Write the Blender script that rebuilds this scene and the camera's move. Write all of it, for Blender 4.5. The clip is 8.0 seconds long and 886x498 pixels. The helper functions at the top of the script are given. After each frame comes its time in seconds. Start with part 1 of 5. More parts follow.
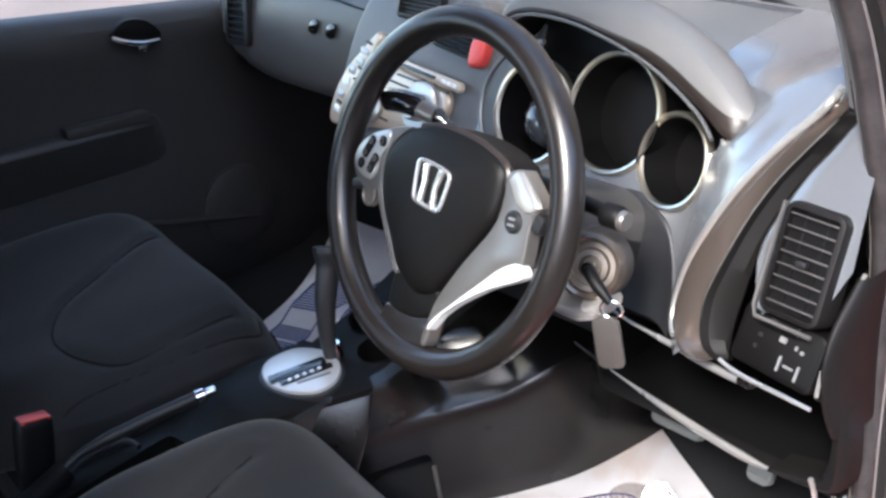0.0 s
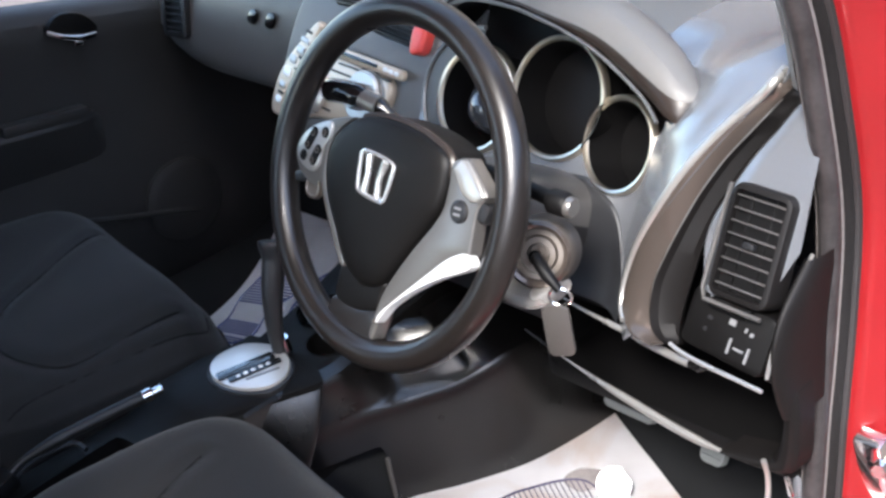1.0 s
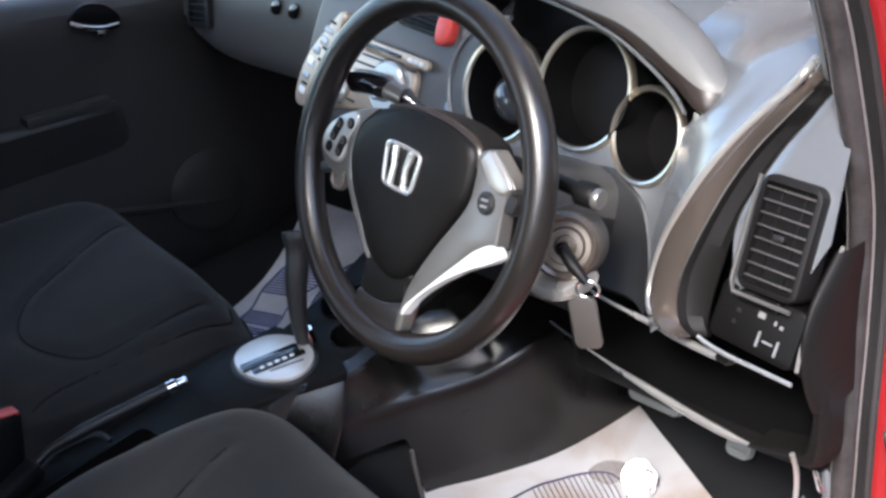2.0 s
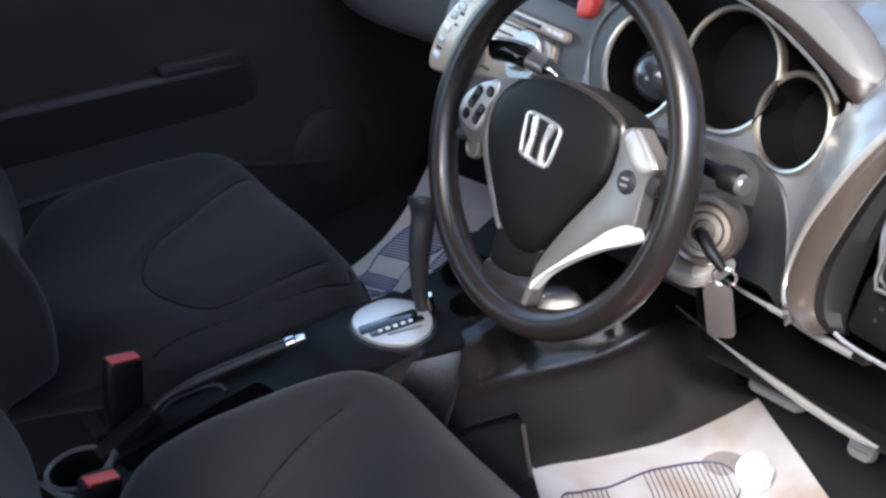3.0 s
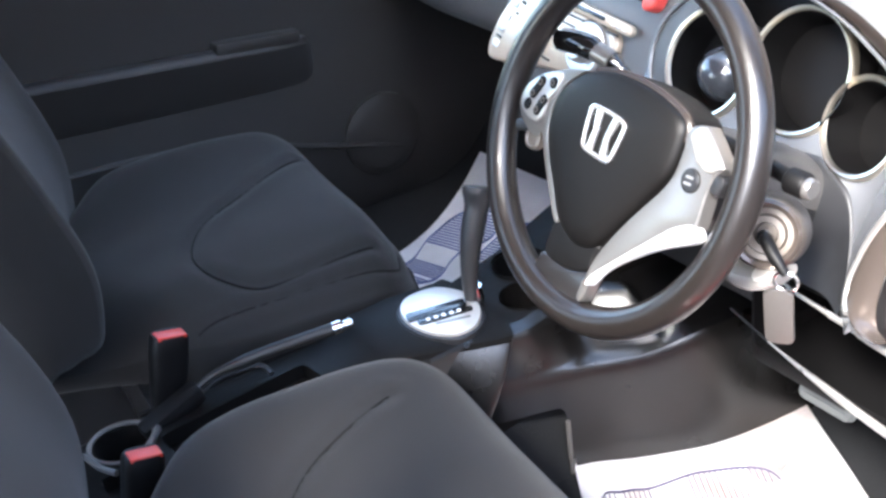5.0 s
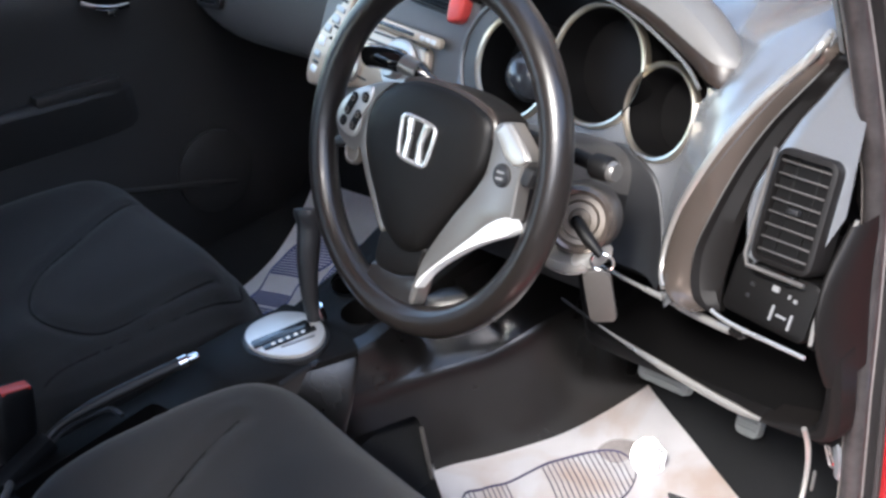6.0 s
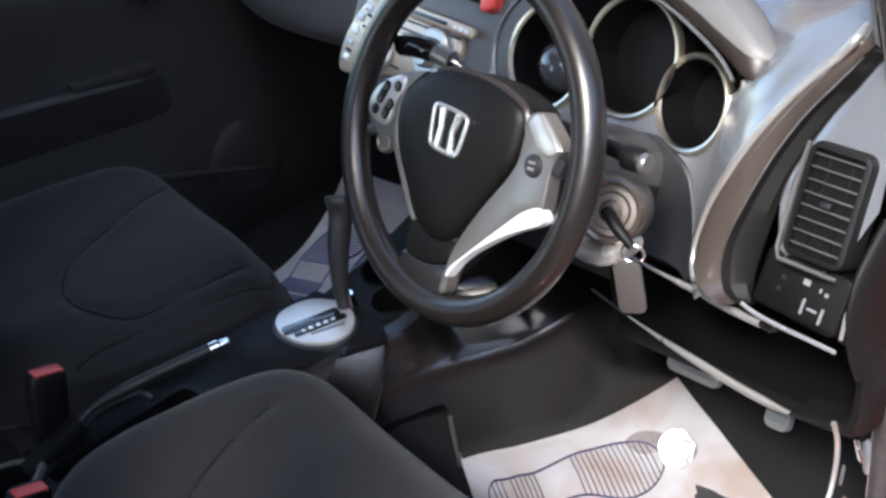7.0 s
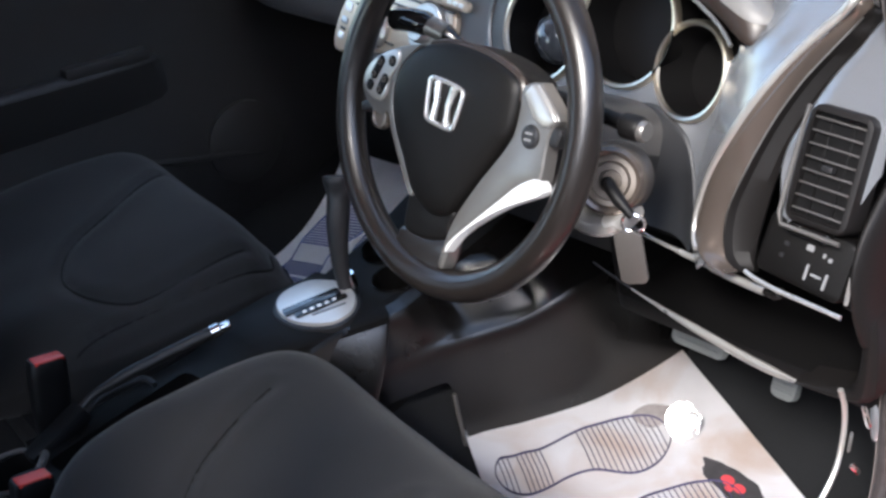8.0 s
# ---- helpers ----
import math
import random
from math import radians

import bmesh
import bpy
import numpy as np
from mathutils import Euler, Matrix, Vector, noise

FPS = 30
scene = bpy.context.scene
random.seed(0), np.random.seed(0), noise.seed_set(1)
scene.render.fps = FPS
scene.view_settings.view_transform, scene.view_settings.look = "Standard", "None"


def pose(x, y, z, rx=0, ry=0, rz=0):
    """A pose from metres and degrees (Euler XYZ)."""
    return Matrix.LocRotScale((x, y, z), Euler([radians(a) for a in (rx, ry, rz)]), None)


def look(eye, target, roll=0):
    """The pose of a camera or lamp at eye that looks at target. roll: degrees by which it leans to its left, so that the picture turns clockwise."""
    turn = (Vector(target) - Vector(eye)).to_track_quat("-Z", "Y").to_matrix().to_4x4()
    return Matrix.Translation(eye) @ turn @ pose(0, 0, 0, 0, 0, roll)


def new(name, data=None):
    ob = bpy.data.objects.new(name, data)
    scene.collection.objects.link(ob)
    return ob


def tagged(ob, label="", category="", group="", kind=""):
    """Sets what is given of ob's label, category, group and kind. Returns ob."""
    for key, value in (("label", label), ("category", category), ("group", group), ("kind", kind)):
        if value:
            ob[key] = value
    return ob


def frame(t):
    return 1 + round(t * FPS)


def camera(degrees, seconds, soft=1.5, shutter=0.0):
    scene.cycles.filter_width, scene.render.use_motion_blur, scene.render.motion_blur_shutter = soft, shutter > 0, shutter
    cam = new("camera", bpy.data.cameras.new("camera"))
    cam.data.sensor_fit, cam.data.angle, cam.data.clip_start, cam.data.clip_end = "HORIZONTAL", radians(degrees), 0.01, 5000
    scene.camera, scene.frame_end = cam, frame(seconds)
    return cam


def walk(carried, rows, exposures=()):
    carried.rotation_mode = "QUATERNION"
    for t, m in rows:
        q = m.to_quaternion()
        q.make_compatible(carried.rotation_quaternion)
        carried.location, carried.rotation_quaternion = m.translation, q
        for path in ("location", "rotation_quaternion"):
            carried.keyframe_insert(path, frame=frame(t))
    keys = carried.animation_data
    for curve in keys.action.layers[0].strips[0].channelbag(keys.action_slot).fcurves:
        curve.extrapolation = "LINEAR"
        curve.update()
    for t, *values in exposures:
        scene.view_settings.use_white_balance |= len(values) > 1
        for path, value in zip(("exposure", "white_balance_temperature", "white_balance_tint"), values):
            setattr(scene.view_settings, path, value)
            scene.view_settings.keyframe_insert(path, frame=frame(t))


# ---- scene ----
from mathutils.bvhtree import BVHTree

cam = camera(37.75, 8.0, soft=2.8)


def aim(x, y, z, yaw, pitch, roll):
    return pose(x, y, z, 90 + pitch, 0, yaw) @ pose(0, 0, 0, 0, 0, roll)


PATH = [
    (0.0, 1.3064, -0.6752, 1.4326, 55.13, -26.97, -10.15),
    (0.3, 1.3023, -0.6684, 1.4350, 54.44, -27.27, -10.46),
    (0.5, 1.3015, -0.6688, 1.4343, 54.03, -27.07, -10.28),
    (0.8, 1.2963, -0.6639, 1.4318, 52.85, -28.32, -10.11),
    (1.0, 1.2962, -0.6618, 1.4297, 52.84, -28.02, -10.73),
    (1.2, 1.2949, -0.6639, 1.4296, 52.68, -27.61, -10.68),
    (2.3, 1.2849, -0.6623, 1.4273, 54.96, -28.38, -11.16),
    (2.4, 1.2852, -0.6607, 1.4262, 55.43, -28.25, -11.06),
    (2.5, 1.2802, -0.6596, 1.4255, 53.78, -29.33, -9.87),
    (2.6, 1.2767, -0.6599, 1.4257, 54.55, -29.95, -9.82),
    (2.8, 1.2615, -0.6752, 1.4313, 56.59, -29.85, -9.82),
    (3.0, 1.2551, -0.6754, 1.4271, 59.16, -28.79, -9.75),
    (3.3, 1.2290, -0.6942, 1.4306, 64.14, -28.26, -8.87),
    (3.5, 1.2201, -0.6997, 1.4322, 65.80, -28.69, -6.38),
    (3.7, 1.2160, -0.6967, 1.4288, 67.85, -29.25, -6.61),
    (4.0, 1.2078, -0.7018, 1.4316, 68.09, -29.13, -6.73),
    (4.2, 1.2118, -0.7018, 1.4327, 66.63, -28.80, -7.11),
    (4.5, 1.2173, -0.6949, 1.4277, 64.64, -28.55, -6.87),
    (4.7, 1.2215, -0.6905, 1.4262, 63.44, -29.30, -7.78),
    (4.8, 1.2285, -0.6788, 1.4215, 62.83, -29.16, -7.79),
    (5.0, 1.2333, -0.6817, 1.4237, 61.14, -29.06, -8.13),
    (5.2, 1.2369, -0.6841, 1.4268, 59.38, -29.13, -8.52),
    (6.3, 1.2934, -0.6844, 1.4137, 53.23, -28.48, -11.22),
    (6.5, 1.2935, -0.6830, 1.4142, 53.59, -28.56, -11.61),
    (6.8, 1.2883, -0.6874, 1.4177, 55.38, -28.61, -11.30),
    (7.0, 1.2862, -0.6860, 1.4182, 55.46, -28.81, -10.90),
    (7.2, 1.2861, -0.6862, 1.4175, 55.09, -28.36, -10.60),
    (7.5, 1.2872, -0.6834, 1.4169, 54.60, -28.66, -10.78),
    (7.6, 1.2855, -0.6824, 1.4157, 54.87, -28.78, -11.09),
    (7.8, 1.2863, -0.6817, 1.4048, 55.76, -28.73, -11.56),
    (8.0, 1.2830, -0.6790, 1.4031, 55.87, -29.44, -12.53),
]
EXPOSURE = [(0.0, 2.86), (1.2, 2.79), (2.5, 2.66), (3.0, 2.78), (3.6, 3.75), (4.2, 4.18), (4.7, 4.2), (5.2, 3.75), (6.3, 2.66), (8.0, 2.61)]
walk(cam, [(t, aim(*row)) for t, *row in PATH], EXPOSURE)

# ---- light: open sky and a hazy sun from behind the open driver's door ----
world = bpy.data.worlds.new("sky")
scene.world = world
world.use_nodes = True
SUN_ELEVATION, SUN_AZIMUTH = 45.0, 145.0
wn = world.node_tree.nodes
sky = wn.new("ShaderNodeTexSky")
sky.sky_type, sky.sun_disc = "NISHITA", False
sky.dust_density = 1.3
sky.sun_elevation, sky.sun_rotation = radians(SUN_ELEVATION), radians(SUN_AZIMUTH)
world.node_tree.links.new(sky.outputs[0], wn["Background"].inputs[0])
wn["Background"].inputs[1].default_value = 0.15
sun = new("sun", bpy.data.lights.new("sun", "SUN"))
sun.data.energy, sun.data.angle, sun.data.color = 1.15, radians(12), (1.0, 0.97, 0.93)
sun.matrix_world = look((0, 0, 0), (-math.sin(radians(SUN_AZIMUTH)) * math.cos(radians(SUN_ELEVATION)),
                                    -math.cos(radians(SUN_AZIMUTH)) * math.cos(radians(SUN_ELEVATION)),
                                    -math.sin(radians(SUN_ELEVATION))))


# ---- materials ----
def material(name, base, rough=0.5, metal=0.0, grain=0.0, grain_size=400.0, spread=0.15, patch=6.0, coat=0.0, sheen=0.0, rough_spread=0.1, gloss=0.5, coat_rough=0.08):
    """Base colour varied at two scales, with a fine relief."""
    m = bpy.data.materials.new(name)
    m.use_nodes = True
    nt = m.node_tree
    b = nt.nodes["Principled BSDF"]
    co = nt.nodes.new("ShaderNodeTexCoord")
    big = nt.nodes.new("ShaderNodeTexNoise")
    big.inputs["Scale"].default_value, big.inputs["Detail"].default_value = patch, 6
    fine = nt.nodes.new("ShaderNodeTexNoise")
    fine.inputs["Scale"].default_value, fine.inputs["Detail"].default_value = grain_size, 3
    for n in (big, fine):
        nt.links.new(co.outputs["Object"], n.inputs["Vector"])
    both = nt.nodes.new("ShaderNodeMix")
    both.data_type = "FLOAT"
    both.inputs["Factor"].default_value = 0.35
    nt.links.new(big.outputs["Fac"], both.inputs[2])
    nt.links.new(fine.outputs["Fac"], both.inputs[3])
    ramp = nt.nodes.new("ShaderNodeValToRGB")
    ramp.color_ramp.elements[0].position, ramp.color_ramp.elements[1].position = 0.3, 0.7
    ramp.color_ramp.elements[0].color = (*[max(0.0, c * (1 - spread)) for c in base], 1)
    ramp.color_ramp.elements[1].color = (*[min(1.0, c * (1 + spread)) for c in base], 1)
    nt.links.new(both.outputs[0], ramp.inputs["Fac"])
    nt.links.new(ramp.outputs["Color"], b.inputs["Base Color"])
    rr = nt.nodes.new("ShaderNodeMapRange")
    rr.inputs["To Min"].default_value, rr.inputs["To Max"].default_value = max(0.02, rough - rough_spread), min(1.0, rough + rough_spread)
    nt.links.new(big.outputs["Fac"], rr.inputs["Value"])
    nt.links.new(rr.outputs["Result"], b.inputs["Roughness"])
    b.inputs["Metallic"].default_value = metal
    b.inputs["Specular IOR Level"].default_value = gloss
    b.inputs["Coat Weight"].default_value = coat
    b.inputs["Coat Roughness"].default_value = coat_rough
    b.inputs["Sheen Weight"].default_value = sheen
    b.inputs["Sheen Roughness"].default_value = 0.4
    if grain:
        bump = nt.nodes.new("ShaderNodeBump")
        bump.inputs["Strength"].default_value, bump.inputs["Distance"].default_value = grain, 0.001
        nt.links.new(fine.outputs["Fac"], bump.inputs["Height"])
        nt.links.new(bump.outputs["Normal"], b.inputs["Normal"])
    return m


def paper_material(name, sheet_colour, stain):
    """White paper under a clear film, with soft tan stains."""
    m = material(name, sheet_colour, 0.42, grain=0.35, grain_size=22, spread=0.06, patch=11, coat=0.5, coat_rough=0.2)
    nt = m.node_tree
    b = nt.nodes["Principled BSDF"]
    colour = b.inputs["Base Color"].links[0].from_socket
    co = next(n for n in nt.nodes if n.type == "TEX_COORD")
    blot = nt.nodes.new("ShaderNodeTexNoise")
    blot.inputs["Scale"].default_value, blot.inputs["Detail"].default_value, blot.inputs["Distortion"].default_value = 7.0, 5.0, 0.8
    nt.links.new(co.outputs["Object"], blot.inputs["Vector"])
    ramp = nt.nodes.new("ShaderNodeMapRange")
    ramp.inputs["From Min"].default_value, ramp.inputs["From Max"].default_value, ramp.inputs["To Max"].default_value = 0.44, 0.66, 0.85
    nt.links.new(blot.outputs["Fac"], ramp.inputs["Value"])
    mix = nt.nodes.new("ShaderNodeMix")
    mix.data_type = "RGBA"
    mix.inputs[7].default_value = (*stain, 1)
    nt.links.new(ramp.outputs["Result"], mix.inputs[0])
    nt.links.new(colour, mix.inputs[6])
    nt.links.new(mix.outputs[2], b.inputs["Base Color"])
    return m


FABRIC = material("seat_fabric", (0.0120, 0.0114, 0.0112), 0.85, grain=0.5, grain_size=900, spread=0.25, sheen=0.08, gloss=0.3)
FABRIC_SIDE = material("seat_side_fabric", (0.011, 0.010, 0.010), 0.9, grain=0.4, grain_size=900, spread=0.2, sheen=0.06)
SEAM = material("seam_thread", (0.0065, 0.006, 0.006), 0.9, gloss=0.2)
LEATHER = material("rim_leather", (0.0105, 0.0085, 0.0075), 0.30, grain=0.25, grain_size=700, spread=0.3, coat=0.2)
PAD = material("black_soft_plastic", (0.0036, 0.0032, 0.0030), 0.5, grain=0.2, grain_size=900, gloss=0.22)
DASH = material("grey_dash_plastic", (0.225, 0.235, 0.252), 0.24, metal=0.55, coat=0.35, coat_rough=0.14, grain=0.06, grain_size=800, spread=0.08)
DASH_MID = material("centre_grey_plastic", (0.125, 0.122, 0.120), 0.40, metal=0.25, grain=0.12, grain_size=800, spread=0.1)
DASH_TOP = material("dash_top_plastic", (0.135, 0.130, 0.124), 0.45, grain=0.35, grain_size=700, spread=0.1)
DARK = material("dark_grey_plastic", (0.013, 0.013, 0.014), 0.4, grain=0.3, grain_size=700)
BLACK = material("black_plastic", (0.0035, 0.0033, 0.0034), 0.5, gloss=0.2)
GLOSS = material("black_gloss", (0.004, 0.004, 0.004), 0.12, coat=0.5, rough_spread=0.04)
SILVER = material("silver_paint", (0.47, 0.455, 0.43), 0.28, metal=0.7, spread=0.06, rough_spread=0.08)
TRIM_BROWN = material("brown_gloss_plastic", (0.024, 0.0175, 0.0145), 0.35, spread=0.15, gloss=0.35)
BRONZE = material("warm_silver_trim", (0.120, 0.097, 0.083), 0.20, metal=0.6, spread=0.08, rough_spread=0.05)
DOME = material("dark_dome", (0.045, 0.050, 0.058), 0.14, coat=1.0, spread=0.3, patch=60)
DASH_SOFT = material("grey_soft_dash", (0.080, 0.076, 0.073), 0.36, metal=0.2, grain=0.25, grain_size=800, spread=0.1)
LOCK = material("lock_metal", (0.135, 0.115, 0.098), 0.34, metal=0.6, spread=0.1)
SPOKE = material("spoke_paint", (0.185, 0.177, 0.167), 0.30, metal=0.65, spread=0.07, rough_spread=0.08)
PLATE = material("plate_metal", (0.62, 0.60, 0.57), 0.33, metal=0.55, spread=0.06)
BRIGHT = material("bright_alloy", (0.82, 0.82, 0.81), 0.28, metal=0.35, spread=0.05)
EMBLEM = material("emblem_metal", (0.86, 0.86, 0.85), 0.26, metal=0.85, spread=0.04)
# same paper as the driver's mat, with bluish light put into its colour
BLUE_LIT_PAPER = material("blue_lit_paper", (0.84, 0.85, 0.88), 0.42, grain=0.35, grain_size=22, spread=0.08, patch=11, coat=0.6, coat_rough=0.2)
PALE_PRINT = material("pale_blue_print", (0.13, 0.16, 0.34), 0.7)
COLUMN_PANEL = material("column_panel_plastic", (0.017, 0.0175, 0.0195), 0.45, grain=0.3, grain_size=700, spread=0.12, gloss=0.6)
CHANNEL = material("dark_grey_channel_plastic", (0.0070, 0.0062, 0.0060), 0.5, grain=0.2, grain_size=500, spread=0.2, gloss=0.2)
RING = material("gauge_ring_metal", (0.74, 0.67, 0.55), 0.34, metal=1.0, spread=0.05)
LEGEND = material("dim_marking", (0.17, 0.172, 0.175), 0.5)
CHROME = material("chrome", (0.80, 0.80, 0.79), 0.1, metal=1.0, spread=0.03, rough_spread=0.04)
CONSOLE = material("console_plastic", (0.0036, 0.0033, 0.0032), 0.5, grain=0.3, grain_size=700, gloss=0.12)
GRIP = material("grip_plastic", (0.013, 0.0125, 0.012), 0.45, grain=0.3, grain_size=600, gloss=0.4)
LEVER = material("lever_leather", (0.024, 0.0245, 0.026), 0.42, grain=0.3, grain_size=600, spread=0.2)
BEIGE = material("warm_silver_panel", (0.60, 0.49, 0.375), 0.30, metal=0.45, spread=0.08)
KNEE = material("lower_panel_plastic", (0.0042, 0.0038, 0.0036), 0.30, grain=0.3, grain_size=420, spread=0.4, patch=14, coat=1.0, coat_rough=0.26, rough_spread=0.10, gloss=0.25)
CARPET = material("carpet", (0.0080, 0.0085, 0.0095), 0.95, grain=1.0, grain_size=600, spread=0.35, gloss=0.2)
PAPER = paper_material("paper", (0.80, 0.79, 0.82), (0.62, 0.49, 0.42))
PRINT = material("blue_print", (0.035, 0.03, 0.075), 0.7)
GREY_SMUDGE = material("grey_smudge", (0.22, 0.20, 0.20), 0.6, spread=0.3, patch=40)
DARK_PRINT = material("dark_print", (0.035, 0.033, 0.036), 0.5, spread=0.4, patch=60)
RED_PRINT = material("red_print", (0.45, 0.04, 0.05), 0.7)
RED = material("red_paint", (0.43, 0.022, 0.026), 0.25, coat=1.0, spread=0.04, rough_spread=0.05)
RED_BUTTON = material("red_plastic", (0.42, 0.025, 0.015), 0.4)
HAZARD = material("hazard_red", (0.75, 0.08, 0.07), 0.3)
RUBBER = material("seal_rubber", (0.022, 0.020, 0.020), 0.5, grain=0.2, grain_size=300, spread=0.3)
FLANGE = material("jamb_plastic", (0.015, 0.0132, 0.0128), 0.6, grain=0.2, grain_size=300, spread=0.35)
SEAL_PALE = material("pale_seal", (0.24, 0.215, 0.205), 0.55, grain=0.2, grain_size=300, spread=0.25)
SEAL_DARK = material("worn_seal_rubber", (0.034, 0.030, 0.030), 0.38, grain=0.6, grain_size=160, spread=0.5, patch=30)
SEAL_GREY = material("seal_cloth", (0.13, 0.115, 0.11), 0.6, grain=0.3, grain_size=400, spread=0.3)
PEDAL = material("pedal_rubber", (0.20, 0.215, 0.215), 0.5, grain=0.3, grain_size=500)
TAG = material("key_tag", (0.075, 0.068, 0.063), 0.4, metal=0.3, spread=0.1)
MARK = material("white_marking", (0.75, 0.76, 0.76), 0.5)
DOOR = material("door_plastic", (0.0215, 0.0205, 0.0202), 0.55, grain=0.3, grain_size=600, spread=0.15, gloss=0.35)
DOOR_TOP = material("door_upper_plastic", (0.026, 0.0245, 0.0235), 0.5, grain=0.3, grain_size=600, spread=0.1, gloss=0.35)
LINING = material("roof_lining", (0.42, 0.41, 0.39), 0.9, grain=0.3)
CONCRETE = material("paving", (0.125, 0.098, 0.084), 0.85, grain=0.5, grain_size=60, spread=0.25, patch=1.5)

PLASTER = material("brown_plaster", (0.325, 0.255, 0.205), 0.9, grain=0.6, grain_size=80, spread=0.2, patch=1.2)


def glass_material(name, tint):
    m = bpy.data.materials.new(name)
    m.use_nodes = True
    b = m.node_tree.nodes["Principled BSDF"]
    b.inputs["Base Color"].default_value = (*tint, 1)
    b.inputs["Roughness"].default_value, b.inputs["Transmission Weight"].default_value, b.inputs["IOR"].default_value = 0.0, 1.0, 1.45
    return m


GLASS = glass_material("window_glass", (0.93, 0.97, 0.95))


# ---- mesh helpers ----
def part(name, bm, mat, parent=None, label="", smooth=True, angle=40):
    me = bpy.data.meshes.new(name)
    bmesh.ops.recalc_face_normals(bm, faces=bm.faces)
    if smooth:
        for f in bm.faces:
            f.smooth = True
        for e in bm.edges:
            if len(e.link_faces) == 2 and e.calc_face_angle(0) > radians(angle):
                e.smooth = False
    bm.to_mesh(me)
    bm.free()
    me.materials.append(mat)
    ob = new(name, me)
    if parent:
        ob.parent = parent
        ob.matrix_parent_inverse = parent.matrix_world.inverted()
    if label:
        ob["label"] = label
    return ob


def thing(name, at, label, category, group="", kind=""):
    ob = new(name)
    ob.empty_display_size = 0.05
    ob.matrix_world = Matrix.Translation(at)
    bpy.context.view_layer.update()
    return tagged(ob, label, category, group, kind)


def spline(pts, n=8, closed=False):
    """A smooth curve through the points, n steps between two."""
    p = [np.array(q, float) for q in pts]
    m, out = len(p), []
    for i in range(m if closed else m - 1):
        a, b, c, d = (p[(i + k) % m] if closed else p[min(max(i + k, 0), m - 1)] for k in (-1, 0, 1, 2))
        for s in range(n):
            t = s / n
            out.append(0.5 * (2 * b + (c - a) * t + (2 * a - 5 * b + 4 * c - d) * t * t + (3 * b - a - 3 * c + d) * t ** 3))
    if not closed:
        out.append(p[-1])
    return out


def loft(rings, closed=True, caps=True, bm=None):
    """A skin over rows of points of one length."""
    bm = bm or bmesh.new()
    rows = [[bm.verts.new(tuple(p)) for p in ring] for ring in rings]
    n = len(rows[0])
    for a, b in zip(rows, rows[1:]):
        for i in range(n if closed else n - 1):
            j = (i + 1) % n
            bm.faces.new((a[i], a[j], b[j], b[i]))
    if caps and closed:
        bm.faces.new(rows[0][::-1])
        bm.faces.new(rows[-1])
    return bm


def box(size, m=Matrix(), bevel=0.004, segments=2, bm=None):
    bm2 = bmesh.new()
    bmesh.ops.create_cube(bm2, size=1, matrix=Matrix.Diagonal((*size, 1)))
    if bevel:
        bmesh.ops.bevel(bm2, geom=bm2.edges[:], offset=bevel, segments=segments, affect="EDGES", profile=0.6)
    bmesh.ops.transform(bm2, matrix=m, verts=bm2.verts)
    return merge(bm, bm2)


def merge(bm, other):
    if bm is None:
        return other
    me = bpy.data.meshes.new("t")
    other.to_mesh(me)
    other.free()
    bm.from_mesh(me)
    bpy.data.meshes.remove(me)
    return bm


def slab(outline, depth, m=Matrix(), bevel=0.003, segments=2, bm=None, dome=0.0):
    """An outline in the local xy plane, extruded to -depth, with its front edge rounded; z is the front."""
    bm2 = bmesh.new()
    top = [bm2.verts.new((p[0], p[1], 0)) for p in outline]
    face = bm2.faces.new(top)
    if face.normal.z < 0:
        face.normal_flip()
    low = bmesh.ops.extrude_face_region(bm2, geom=[face])
    bmesh.ops.translate(bm2, vec=(0, 0, -depth), verts=[v for v in low["geom"] if isinstance(v, bmesh.types.BMVert)])
    bm2.faces.ensure_lookup_table()
    if bevel:
        rim = [e for e in bm2.edges if all(abs(v.co.z) < 1e-7 for v in e.verts)]
        bmesh.ops.bevel(bm2, geom=rim, offset=bevel, segments=segments, affect="EDGES", profile=0.5, clamp_overlap=True)
    bmesh.ops.transform(bm2, matrix=m, verts=bm2.verts)
    return merge(bm, bm2)


def tube(path, radius, sides=10, closed=False, bm=None, flat=1.0):
    """A round bar along a path; radius may be a list."""
    pts = [Vector(tuple(p)) for p in path]
    n = len(pts)
    rad = [float(r) for r in radius] if isinstance(radius, (list, tuple)) else [radius] * n
    rings, side = [], None
    for i, p in enumerate(pts):
        d = (pts[(i + 1) % n] - pts[i - 1]) if closed else (pts[min(i + 1, n - 1)] - pts[max(i - 1, 0)])
        d.normalize()
        side = (side or (Vector((0, 0, 1)) if abs(d.z) < 0.9 else Vector((1, 0, 0))))
        side = (side - d * side.dot(d)).normalized()
        up = d.cross(side)
        rings.append([p + rad[i] * (math.cos(a) * side + flat * math.sin(a) * up) for a in (k * math.tau / sides for k in range(sides))])
    if closed:
        rings.append(rings[0])
    bm2 = loft(rings, True, not closed)
    if closed:
        bmesh.ops.remove_doubles(bm2, verts=bm2.verts, dist=1e-6)
    return merge(bm, bm2)


